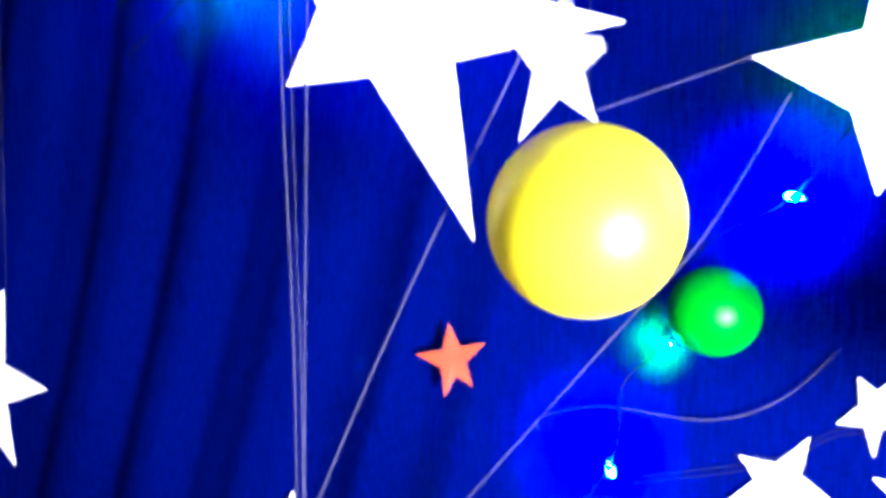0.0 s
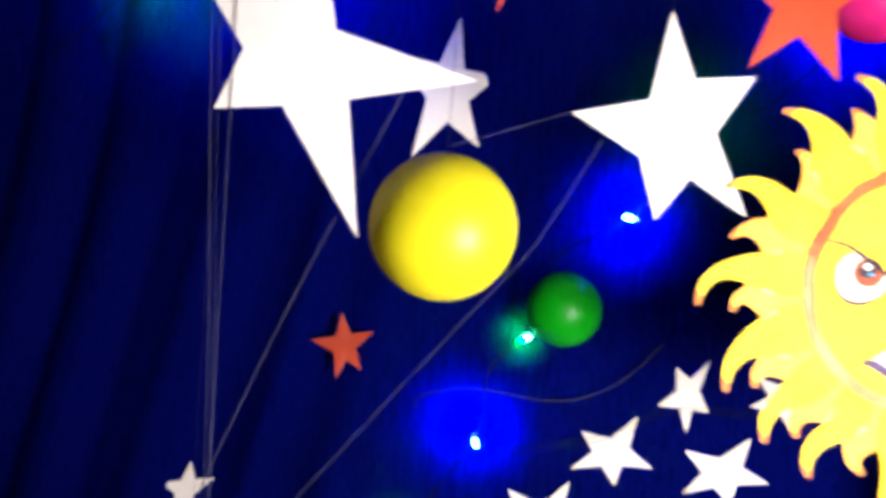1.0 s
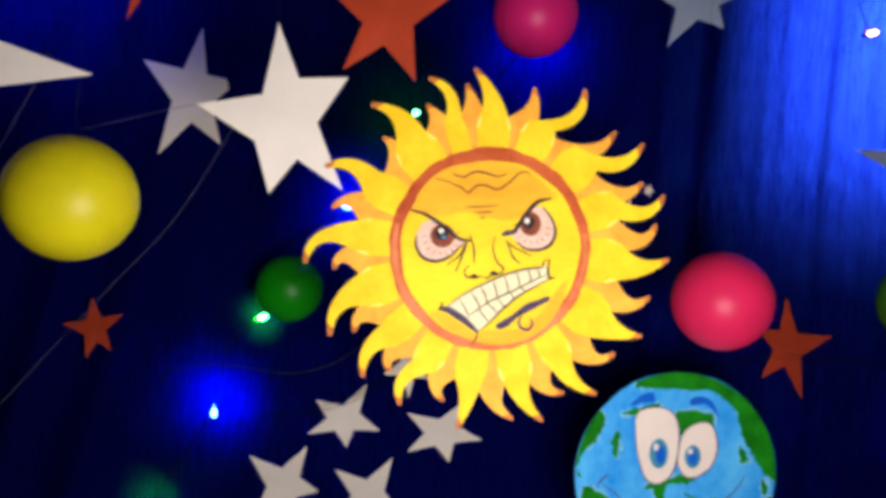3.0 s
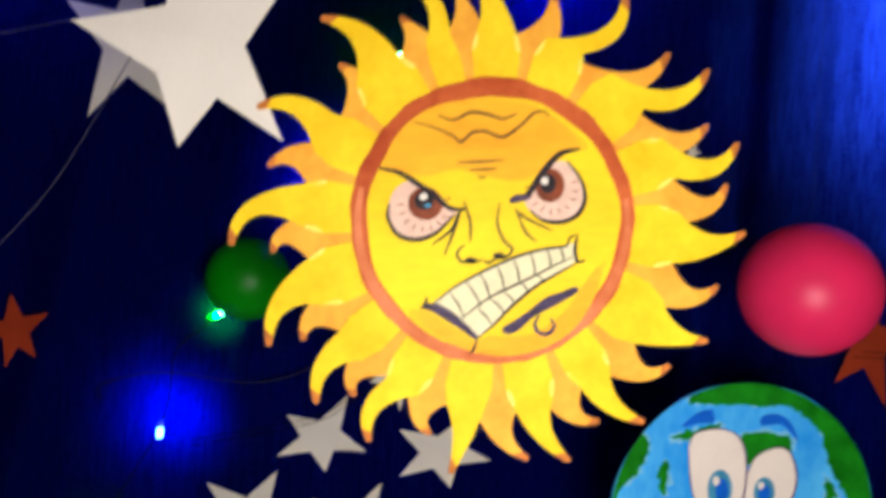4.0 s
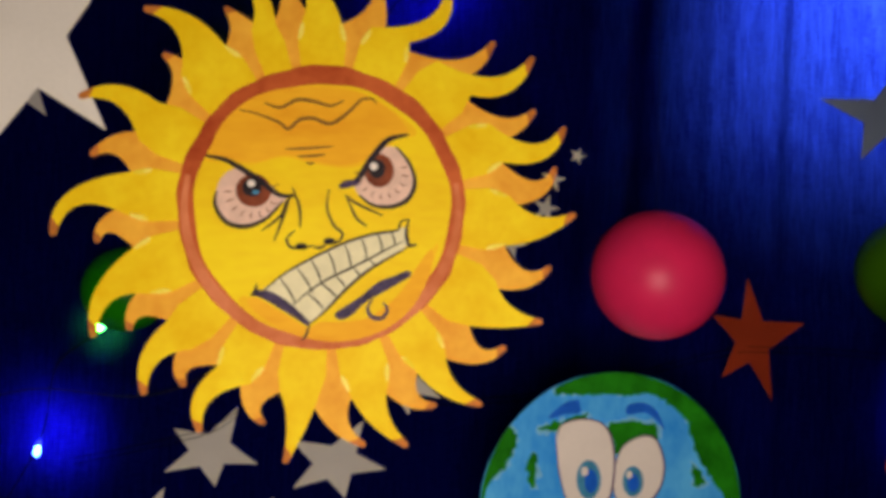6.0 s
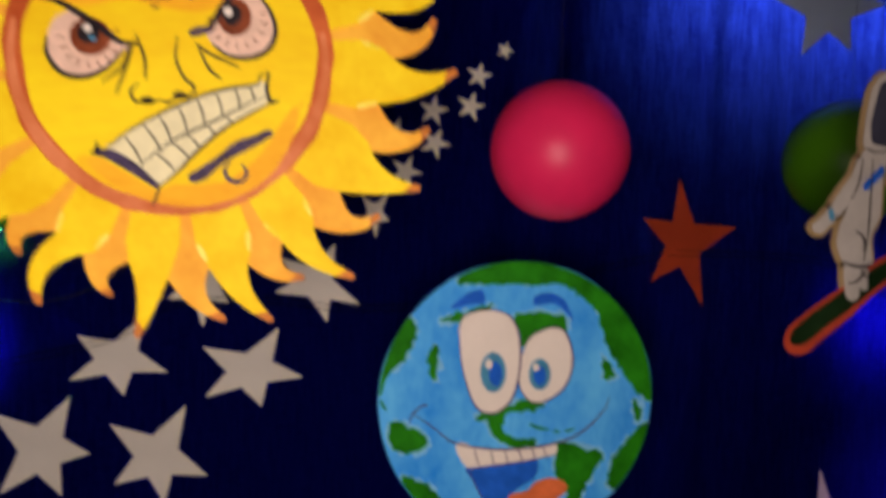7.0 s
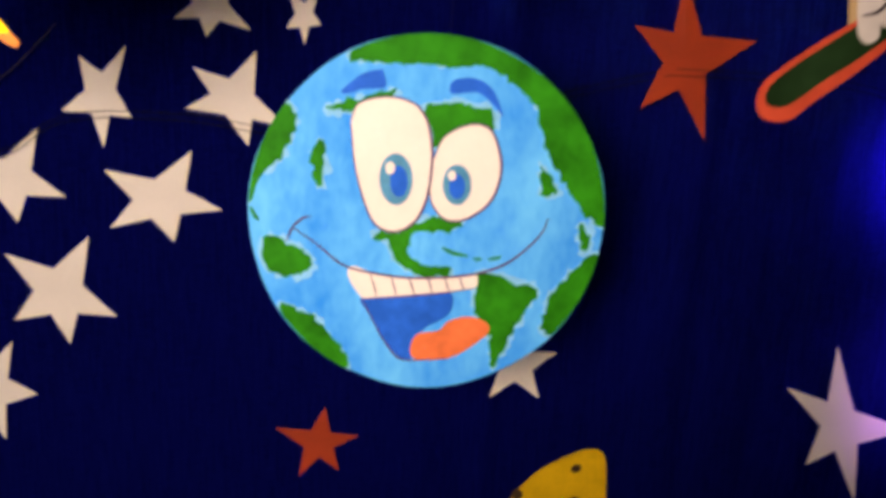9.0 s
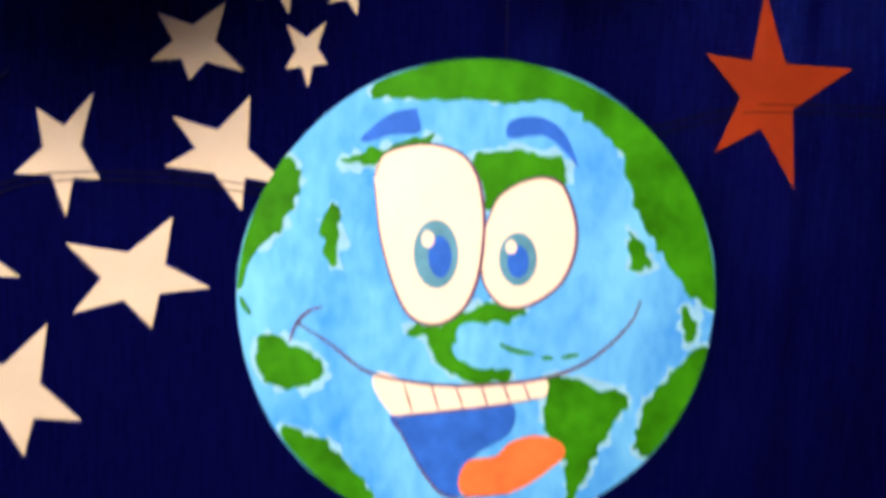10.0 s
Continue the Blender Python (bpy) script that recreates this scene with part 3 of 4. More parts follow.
def sun_line(pts, width, material=INK, level=3):
    return stroke("pen_line", settle(pts), width * 1.35, 0.0044 + 0.0006 * level, material, sun_face, scale=SR)


GOLD = surface("deep_golden_paint", (0.88, 0.46, 0.02), 0.6, 0.2, 9, 90, 0.2, wear=(0.85, 0.36, 0.014), stretch=(0.5, 1, 1.5))
def tinted(name, pts, label):
    """A deeper area of the face, with a half-tone round it where the brush faded out."""
    cx, cz = sum(p[0] for p in pts) / len(pts), sum(p[1] for p in pts) / len(pts)
    fade = [(cx + 1.09 * (p[0] - cx), cz + 1.09 * (p[1] - cz)) for p in pts]
    fade = [(x, z) if math.hypot(x, z) < 0.86 else (x * 0.86 / math.hypot(x, z), z * 0.86 / math.hypot(x, z)) for x, z in fade]
    sun_patch(name, fade, 0.3, AMBER, "amber half-tone")
    sun_patch(name, pts, 0.6, GOLD, label)


tinted("forehead", [(-0.768, 0.351), (-0.683, 0.571), (-0.49, 0.745), (-0.259, 0.822), (0.012, 0.842), (0.282, 0.803), (0.514, 0.668), (0.598, 0.544), (0.475, 0.514), (0.34, 0.378), (0.166, 0.313), (-0.066, 0.332), (-0.259, 0.367), (-0.452, 0.313), (-0.645, 0.328)], "deep golden forehead")
tinted("chin", [(-0.483, -0.606), (-0.297, -0.676), (-0.085, -0.799), (0.012, -0.761), (0.166, -0.761), (0.359, -0.722), (0.552, -0.568), (0.707, -0.336), (0.792, -0.259), (0.764, -0.452), (0.629, -0.683), (0.398, -0.838), (0.108, -0.896), (-0.181, -0.846), (-0.375, -0.741)], "deep golden chin")
sun_patch("eye", [(-0.718, 0.108), (-0.664, 0.224), (-0.548, 0.27), (-0.413, 0.205), (-0.29, 0.108), (-0.239, 0.081), (-0.336, -0.027), (-0.452, -0.116), (-0.587, -0.112), (-0.695, -0.027)], 1, EYE_PINK, "pinkish white painted eye")
sun_patch("eye", [(0.224, 0.205), (0.313, 0.34), (0.417, 0.436), (0.506, 0.444), (0.598, 0.34), (0.649, 0.205), (0.61, 0.089), (0.494, 0.035), (0.34, 0.058), (0.251, 0.12)], 1, EYE_PINK, "pinkish white painted eye")
sun_patch("iris", [(-0.347, 0.12), (-0.359, 0.071), (-0.393, 0.032), (-0.441, 0.011), (-0.494, 0.011), (-0.542, 0.032), (-0.575, 0.071), (-0.587, 0.12), (-0.575, 0.168), (-0.542, 0.207), (-0.494, 0.229), (-0.441, 0.229), (-0.393, 0.207), (-0.359, 0.168)], 2, BROWN, "brown iris")
sun_patch("iris", [(0.502, 0.282), (0.492, 0.232), (0.463, 0.191), (0.421, 0.169), (0.374, 0.169), (0.333, 0.191), (0.304, 0.232), (0.293, 0.282), (0.304, 0.332), (0.333, 0.372), (0.374, 0.395), (0.421, 0.395), (0.463, 0.372), (0.492, 0.332)], 2, BROWN, "brown iris")
sun_line([(-0.348, 0.154), (-0.318, 0.156), (-0.293, 0.169)], 0.007, BROWN, 2)
sun_line([(0.548, 0.31), (0.576, 0.311), (0.598, 0.323)], 0.007, BROWN, 2)
sun_line([(-0.34, 0.103), (-0.311, 0.094), (-0.282, 0.102)], 0.007, BROWN, 2)
sun_line([(0.556, 0.258), (0.582, 0.248), (0.61, 0.256)], 0.007, BROWN, 2)
sun_line([(-0.351, 0.053), (-0.329, 0.034), (-0.299, 0.036)], 0.007, BROWN, 2)
sun_line([(0.544, 0.206), (0.565, 0.188), (0.593, 0.19)], 0.007, BROWN, 2)
sun_line([(-0.381, 0.011), (-0.367, -0.015), (-0.341, -0.02)], 0.007, BROWN, 2)
sun_line([(0.514, 0.163), (0.526, 0.138), (0.551, 0.135)], 0.007, BROWN, 2)
sun_line([(-0.424, -0.017), (-0.421, -0.047), (-0.403, -0.057)], 0.007, BROWN, 2)
sun_line([(0.469, 0.134), (0.471, 0.106), (0.489, 0.098)], 0.007, BROWN, 2)
sun_line([(-0.475, -0.027), (-0.483, -0.056), (-0.475, -0.069)], 0.007, BROWN, 2)
sun_line([(0.417, 0.124), (0.409, 0.097), (0.417, 0.085)], 0.007, BROWN, 2)
sun_line([(-0.526, -0.017), (-0.544, -0.041), (-0.547, -0.057)], 0.007, BROWN, 2)
sun_line([(0.365, 0.134), (0.347, 0.112), (0.345, 0.098)], 0.007, BROWN, 2)
sun_line([(-0.569, 0.011), (-0.595, -0.004), (-0.609, -0.02)], 0.007, BROWN, 2)
sun_line([(0.32, 0.163), (0.296, 0.149), (0.283, 0.135)], 0.007, BROWN, 2)
sun_line([(-0.598, 0.053), (-0.628, 0.049), (-0.651, 0.036)], 0.007, BROWN, 2)
sun_line([(0.29, 0.206), (0.262, 0.203), (0.241, 0.19)], 0.007, BROWN, 2)
sun_line([(-0.61, 0.103), (-0.639, 0.111), (-0.668, 0.102)], 0.007, BROWN, 2)
sun_line([(0.278, 0.258), (0.251, 0.265), (0.224, 0.256)], 0.007, BROWN, 2)
sun_patch("pupil", [(-0.413, 0.139), (-0.42, 0.112), (-0.438, 0.091), (-0.464, 0.079), (-0.493, 0.079), (-0.52, 0.091), (-0.538, 0.112), (-0.544, 0.139), (-0.538, 0.166), (-0.52, 0.187), (-0.493, 0.199), (-0.464, 0.199), (-0.438, 0.187), (-0.42, 0.166)], 3, INK)
sun_patch("pupil", [(0.44, 0.293), (0.434, 0.265), (0.418, 0.242), (0.395, 0.229), (0.369, 0.229), (0.346, 0.242), (0.33, 0.265), (0.324, 0.293), (0.33, 0.322), (0.346, 0.345), (0.369, 0.357), (0.395, 0.357), (0.418, 0.345), (0.434, 0.322)], 3, INK)
sun_patch("glint", [(-0.456, 0.166), (-0.458, 0.156), (-0.466, 0.148), (-0.477, 0.143), (-0.489, 0.143), (-0.499, 0.148), (-0.507, 0.156), (-0.51, 0.166), (-0.507, 0.176), (-0.499, 0.184), (-0.489, 0.189), (-0.477, 0.189), (-0.466, 0.184), (-0.458, 0.176)], 4, WHITE)
sun_patch("glint", [(0.386, 0.309), (0.383, 0.297), (0.376, 0.288), (0.365, 0.283), (0.353, 0.283), (0.342, 0.288), (0.335, 0.297), (0.332, 0.309), (0.335, 0.321), (0.342, 0.33), (0.353, 0.335), (0.365, 0.335), (0.376, 0.33), (0.383, 0.321)], 4, WHITE)
sun_patch("glint", [(-0.429, 0.108), (-0.431, 0.103), (-0.437, 0.099), (-0.447, 0.097), (-0.457, 0.097), (-0.466, 0.099), (-0.473, 0.103), (-0.475, 0.108), (-0.473, 0.113), (-0.466, 0.117), (-0.457, 0.119), (-0.447, 0.119), (-0.437, 0.117), (-0.431, 0.113)], 4, TEAL)
sun_line([(-0.792, 0.344), (-0.645, 0.313), (-0.452, 0.205), (-0.297, 0.097), (-0.174, 0.089)], 0.03, INK, 3)
sun_line([(0.12, 0.158), (0.243, 0.212), (0.34, 0.359), (0.456, 0.494), (0.598, 0.537)], 0.034, INK, 3)
sun_line([(0.12, 0.158), (0.174, 0.181), (0.263, 0.197)], 0.04, INDIGO, 4)
sun_line([(-0.718, 0.108), (-0.722, 0.012), (-0.645, -0.097), (-0.51, -0.124), (-0.375, -0.066), (-0.266, 0.05)], 0.024, INK, 3)
sun_line([(0.263, 0.108), (0.359, 0.042), (0.494, 0.035), (0.61, 0.097), (0.653, 0.212), (0.61, 0.34), (0.514, 0.452)], 0.024, INK, 3)
sun_line([(-0.239, 0.069), (-0.278, -0.046), (-0.405, -0.151)], 0.014, INK, 3)
sun_line([(-0.212, 0.108), (-0.259, -0.046), (-0.32, -0.22)], 0.014, INK, 3)
sun_line([(-0.201, 0.147), (-0.151, 0.012), (-0.143, -0.124)], 0.014, INK, 3)
sun_line([(-0.181, -0.143), (-0.232, -0.201), (-0.201, -0.259), (-0.104, -0.259), (-0.046, -0.239)], 0.014, INK, 3)
sun_line([(0.05, 0.147), (0.039, 0.012), (0.089, -0.104), (0.151, -0.162), (0.108, -0.22), (0.05, -0.22)], 0.014, INK, 3)
sun_line([(0.158, 0.108), (0.243, 0.05), (0.429, -0.027)], 0.014, INK, 3)
sun_line([(0.174, 0.089), (0.243, -0.046), (0.32, -0.104)], 0.014, INK, 3)
sun_line([(-0.046, -0.251), (-0.008, -0.259), (0.05, -0.228)], 0.014, INK, 3)
sun_patch("nostril", [(-0.089, -0.251), (-0.097, -0.265), (-0.118, -0.273), (-0.144, -0.273), (-0.166, -0.265), (-0.174, -0.251), (-0.166, -0.237), (-0.144, -0.229), (-0.118, -0.229), (-0.097, -0.237)], 3, INK)
sun_patch("nostril", [(0.104, -0.212), (0.096, -0.226), (0.075, -0.234), (0.049, -0.234), (0.027, -0.226), (0.019, -0.212), (0.027, -0.199), (0.049, -0.19), (0.075, -0.19), (0.096, -0.199)], 3, INK)
sun_line([(-0.575, 0.66), (-0.452, 0.637), (-0.297, 0.583), (-0.239, 0.544), (-0.162, 0.61), (-0.066, 0.622), (0.05, 0.591), (0.166, 0.668), (0.263, 0.764), (0.34, 0.776), (0.367, 0.745)], 0.018, WASH, 3)
sun_line([(-0.405, 0.714), (-0.297, 0.687), (-0.181, 0.745), (-0.066, 0.737), (0.05, 0.714), (0.139, 0.753)], 0.018, WASH, 3)
sun_line([(-0.259, 0.405), (-0.104, 0.417), (0.069, 0.436)], 0.013, WASH, 3)
sun_line([(-0.174, 0.359), (-0.066, 0.367), (0.019, 0.378)], 0.013, WASH, 3)
sun_line([(-0.112, 0.317), (-0.085, 0.313), (-0.054, 0.32)], 0.013, WASH, 3)
sun_patch("teeth", [(-0.405, -0.575), (-0.259, -0.452), (-0.066, -0.336), (0.166, -0.22), (0.359, -0.162), (0.533, -0.135), (0.583, -0.104), (0.61, -0.22), (0.475, -0.317), (0.32, -0.413), (0.166, -0.548), (0.031, -0.683), (-0.066, -0.768), (-0.181, -0.703), (-0.297, -0.637)], 1, TOOTH, "cream painted teeth")
sun_line([(-0.405, -0.575), (-0.259, -0.448), (-0.066, -0.332), (0.166, -0.22), (0.359, -0.158), (0.533, -0.127), (0.56, -0.066), (0.614, -0.05)], 0.014, INK, 3)
sun_line([(0.614, -0.05), (0.598, -0.143), (0.622, -0.228), (0.676, -0.22)], 0.02, INK, 3)
sun_line([(-0.066, -0.776), (0.05, -0.676), (0.166, -0.552), (0.32, -0.417), (0.475, -0.32), (0.622, -0.236)], 0.016, INK, 3)
sun_line([(-0.181, -0.645), (-0.066, -0.548), (0.05, -0.471), (0.185, -0.405), (0.32, -0.336), (0.475, -0.251), (0.583, -0.201)], 0.012, INK, 3)
sun_line([(-0.274, -0.467), (-0.207, -0.556), (-0.162, -0.645)], 0.01, INK, 3)
sun_line([(-0.162, -0.394), (-0.093, -0.481), (-0.046, -0.568)], 0.01, INK, 3)
sun_line([(-0.066, -0.336), (-0.015, -0.423), (0.012, -0.51)], 0.01, INK, 3)
sun_line([(0.05, -0.278), (0.091, -0.365), (0.108, -0.452)], 0.01, INK, 3)
sun_line([(0.166, -0.228), (0.201, -0.317), (0.212, -0.405)], 0.01, INK, 3)
sun_line([(0.282, -0.189), (0.313, -0.266), (0.32, -0.344)], 0.01, INK, 3)
sun_line([(0.398, -0.158), (0.425, -0.224), (0.429, -0.29)], 0.01, INK, 3)
sun_line([(0.494, -0.143), (0.515, -0.191), (0.514, -0.239)], 0.01, INK, 3)
sun_line([(-0.085, -0.568), (-0.015, -0.622), (0.031, -0.676)], 0.01, INK, 3)
sun_line([(0.012, -0.502), (0.077, -0.55), (0.12, -0.598)], 0.01, INK, 3)
sun_line([(0.108, -0.452), (0.158, -0.494), (0.185, -0.537)], 0.01, INK, 3)
sun_line([(0.224, -0.39), (0.264, -0.425), (0.282, -0.459)], 0.01, INK, 3)
sun_line([(0.34, -0.336), (0.376, -0.359), (0.39, -0.382)], 0.01, INK, 3)
sun_line([(-0.459, -0.568), (-0.355, -0.587), (-0.22, -0.664), (-0.066, -0.78)], 0.055, INDIGO, 2)
sun_line([(-0.432, -0.51), (-0.44, -0.568), (-0.471, -0.587)], 0.02, INK, 3)
sun_line([(-0.066, -0.78), (-0.085, -0.846), (-0.112, -0.884)], 0.014, INK, 3)
sun_patch("lower_lip", [(0.108, -0.707), (0.166, -0.664), (0.282, -0.587), (0.398, -0.49), (0.514, -0.444), (0.637, -0.413), (0.552, -0.49), (0.417, -0.568), (0.32, -0.625), (0.224, -0.714), (0.147, -0.745)], 2, INDIGO, "indigo felt-pen lower lip")
sun_line([(0.367, -0.606), (0.336, -0.664), (0.367, -0.722), (0.436, -0.73), (0.475, -0.676), (0.444, -0.625)], 0.022, INDIGO, 3)

# ---- the globe ----
ER = 0.234
globe = holder("globe_cutout", (1.477, 1.205, 1.006), "blue and green painted card globe with a smiling face", "decoration")
rim = lambda k, n=72: [(ER * k * (1 + 0.004 * math.sin(7 * a)) * math.cos(a), ER * k * (1 + 0.004 * math.sin(7 * a)) * math.sin(a)) for a in (2 * math.pi * i / n for i in range(n))]
sheet("backing_card", rim(0.992), 0.0, 0.004, CARD, globe, "brown card backing")
sea = sheet("sea", rim(1.0), 0.0008, 0.0016, SEA, globe, "light blue painted sea")


def raised(pts):
    """The painted face sits a little above the middle of the card."""
    return [(p[0], p[1] + 0.058 * (1 - ((p[1] + 0.05) / 0.95) ** 2) if abs(p[1] + 0.05) < 0.95 else p[1]) for p in pts]


def globe_patch(name, pts, level, material, label="", rough=0.0):
    line = rounded(raised(pts), 9)
    if rough:
        line = [p + 0.2 * rough * Vector((noise.noise((p.x * 26, p.y * 26, 3.3 + level)), noise.noise((p.x * 26, p.y * 26, 8.1 + level)))) if p.length < 0.95 else p for p in line]
    line = [p if p.length < 0.9985 else p * (0.9985 / p.length) for p in line]
    return sheet(name, line, 0.0008 + 0.0006 * level, 0.0006, material, sea, label, scale=ER)


def shore(pts):
    c = sum((Vector(p) for p in pts), Vector((0, 0))) / len(pts)
    return [Vector(p) + (Vector(p) - c).normalized() * 0.02 for p in pts]


def land(pts):
    k = 0.05 * len([c for c in sea.children if c.name.startswith("land")])
    globe_patch("shore", shore(pts), 1 + k, FOAM, "pale brushed shore line", 0.2)
    globe_patch("land", pts, 2 + k, LAND, "green painted land", 0.14)


def globe_line(pts, width, material=LINE, level=5):
    return stroke("pen_line", raised(pts), width, 0.0008 + 0.0006 * level, material, sea, scale=ER)


land([(-0.458, 0.852), (-0.381, 0.938), (-0.223, 0.976), (-0.032, 1), (0.16, 0.991), (0.354, 0.947), (0.582, 0.828), (0.781, 0.644), (0.935, 0.388), (1.006, 0.103), (1.007, -0.073), (0.929, -0.054), (0.853, 0.026), (0.778, 0.142), (0.717, 0.235), (0.639, 0.351), (0.594, 0.518), (0.508, 0.675), (0.386, 0.766), (0.262, 0.835), (0.103, 0.81), (-0.09, 0.834), (-0.249, 0.815), (-0.377, 0.823)])
land([(-0.792, 0.567), (-0.742, 0.499), (-0.75, 0.387), (-0.811, 0.295), (-0.834, 0.24), (-0.902, 0.189), (-0.951, 0.107), (-0.985, 0.01), (-1.007, 0.073), (-0.962, 0.251), (-0.89, 0.445)])
land([(-0.609, 0.36), (-0.579, 0.25), (-0.599, 0.105), (-0.639, 0.167), (-0.65, 0.279)])
land([(-0.574, 0.553), (-0.464, 0.602), (-0.337, 0.626), (-0.205, 0.676), (-0.273, 0.603), (-0.398, 0.544), (-0.51, 0.53)])
land([(-0.041, 0.574), (0.079, 0.604), (0.304, 0.581), (0.351, 0.509), (0.334, 0.454), (0.26, 0.47), (0.118, 0.433), (0.031, 0.347), (-0.011, 0.447)])
land([(-0.307, -0.156), (-0.18, -0.135), (-0.054, -0.082), (0.04, -0.046), (0.185, -0.076), (0.123, -0.123), (-0.004, -0.141), (-0.108, -0.196), (-0.104, -0.279), (-0.013, -0.32), (0.131, -0.34), (0.069, -0.391), (-0.092, -0.362), (-0.174, -0.294), (-0.225, -0.213)])
land([(-0.919, -0.211), (-0.85, -0.186), (-0.752, -0.227), (-0.664, -0.281), (-0.658, -0.361), (-0.745, -0.403), (-0.858, -0.385), (-0.922, -0.307)])
land([(-0.829, -0.559), (-0.706, -0.59), (-0.608, -0.653), (-0.534, -0.749), (-0.454, -0.833), (-0.452, -0.897), (-0.617, -0.823), (-0.75, -0.694)])
land([(0.962, -0.235), (0.985, -0.346), (0.909, -0.525), (0.784, -0.68), (0.698, -0.689), (0.688, -0.587), (0.743, -0.445), (0.825, -0.346)])
land([(0.283, -0.373), (0.404, -0.368), (0.518, -0.412), (0.637, -0.439), (0.608, -0.514), (0.557, -0.612), (0.506, -0.684), (0.459, -0.788), (0.411, -0.886), (0.384, -0.848), (0.373, -0.721), (0.319, -0.643), (0.282, -0.517)])
land([(0.62, 0.264), (0.663, 0.211), (0.724, 0.124), (0.681, 0.096), (0.629, 0.101)])
land([(0.879, -0.069), (0.927, -0.156), (0.898, -0.228), (0.866, -0.159)])
globe_line([(0.079, -0.221), (0.144, -0.25), (0.224, -0.263)], 0.022, LAND, 5)
globe_line([(0.257, -0.278), (0.305, -0.282)], 0.018, LAND, 5)
globe_line([(0.343, -0.281), (0.416, -0.265)], 0.018, LAND, 5)
globe_line([(-0.984, -0.022), (-0.966, -0.063), (-0.943, -0.094)], 0.02, LAND, 5)
globe_patch("nose_water", [(-0.09, -0.147), (-0.004, -0.134), (0.071, -0.173), (0.08, -0.246), (0.018, -0.306), (-0.062, -0.29), (-0.097, -0.228)], 3, SEA)
globe_patch("cheek", [(0.111, -0.22), (0.297, -0.084), (0.453, 0.017), (0.644, 0.057), (0.726, -0.004), (0.651, -0.135), (0.464, -0.254), (0.273, -0.293)], 0.5, SEA)
globe_patch("eye", [(-0.444, 0.479), (-0.4, 0.586), (-0.242, 0.63), (-0.096, 0.591), (-0.022, 0.479), (0.005, 0.288), (-0.013, 0.079), (-0.071, -0.067), (-0.18, -0.138), (-0.293, -0.107), (-0.362, 0.018), (-0.418, 0.224)], 3, WHITE, "white painted eye")
globe_patch("eye", [(0.009, 0.272), (0.07, 0.412), (0.211, 0.488), (0.324, 0.46), (0.385, 0.303), (0.384, 0.159), (0.325, 0.028), (0.201, -0.059), (0.089, -0.061), (0.012, 0.026), (-0.009, 0.144)], 3, WHITE, "white painted eye")
globe_line([(-0.444, 0.479), (-0.4, 0.586), (-0.242, 0.63), (-0.096, 0.591), (-0.022, 0.479), (0.005, 0.288), (-0.013, 0.079), (-0.071, -0.067), (-0.18, -0.138), (-0.293, -0.107), (-0.362, 0.018), (-0.418, 0.224), (-0.443, 0.463)], 0.014, LINE, 4)
globe_line([(0.009, 0.272), (0.07, 0.412), (0.211, 0.488), (0.324, 0.46), (0.385, 0.303), (0.384, 0.159), (0.325, 0.028), (0.201, -0.059), (0.089, -0.061), (0.012, 0.026), (-0.009, 0.144)], 0.014, LINE, 4)
globe_patch("iris", [(-0.099, 0.162), (-0.106, 0.098), (-0.129, 0.046), (-0.165, 0.017), (-0.207, 0.015), (-0.245, 0.042), (-0.273, 0.092), (-0.284, 0.155), (-0.277, 0.219), (-0.254, 0.271), (-0.218, 0.301), (-0.176, 0.303), (-0.138, 0.276), (-0.111, 0.226)], 4, TEAL, "teal iris")
globe_patch("iris", [(0.228, 0.14), (0.222, 0.09), (0.201, 0.049), (0.17, 0.025), (0.135, 0.024), (0.102, 0.045), (0.078, 0.084), (0.068, 0.134), (0.074, 0.184), (0.095, 0.225), (0.126, 0.248), (0.162, 0.25), (0.195, 0.229), (0.218, 0.189)], 4, TEAL, "teal iris")
globe_patch("pupil", [(-0.127, 0.149), (-0.13, 0.11), (-0.143, 0.078), (-0.161, 0.06), (-0.182, 0.059), (-0.202, 0.076), (-0.217, 0.106), (-0.223, 0.145), (-0.22, 0.184), (-0.208, 0.215), (-0.189, 0.233), (-0.168, 0.234), (-0.148, 0.218), (-0.133, 0.187)], 5, DEEP)
globe_patch("pupil", [(0.193, 0.129), (0.19, 0.098), (0.179, 0.073), (0.161, 0.059), (0.141, 0.058), (0.123, 0.071), (0.109, 0.095), (0.104, 0.125), (0.107, 0.156), (0.119, 0.181), (0.136, 0.195), (0.156, 0.196), (0.174, 0.183), (0.188, 0.159)], 5, DEEP)
globe_patch("glint", [(-0.2, 0.223), (-0.202, 0.207), (-0.209, 0.195), (-0.219, 0.188), (-0.23, 0.187), (-0.241, 0.193), (-0.248, 0.205), (-0.251, 0.221), (-0.25, 0.236), (-0.243, 0.248), (-0.233, 0.256), (-0.222, 0.256), (-0.211, 0.25), (-0.203, 0.238)], 6, WHITE)
globe_patch("glint", [(0.14, 0.191), (0.138, 0.178), (0.132, 0.168), (0.123, 0.162), (0.113, 0.162), (0.104, 0.167), (0.098, 0.177), (0.095, 0.189), (0.097, 0.202), (0.103, 0.212), (0.111, 0.218), (0.121, 0.218), (0.13, 0.213), (0.137, 0.203)], 6, WHITE)
globe_patch("eyebrow", [(-0.493, 0.637), (-0.449, 0.703), (-0.37, 0.765), (-0.28, 0.786), (-0.27, 0.76), (-0.265, 0.682), (-0.379, 0.668)], 3, DEEP, "deep blue eyebrow")
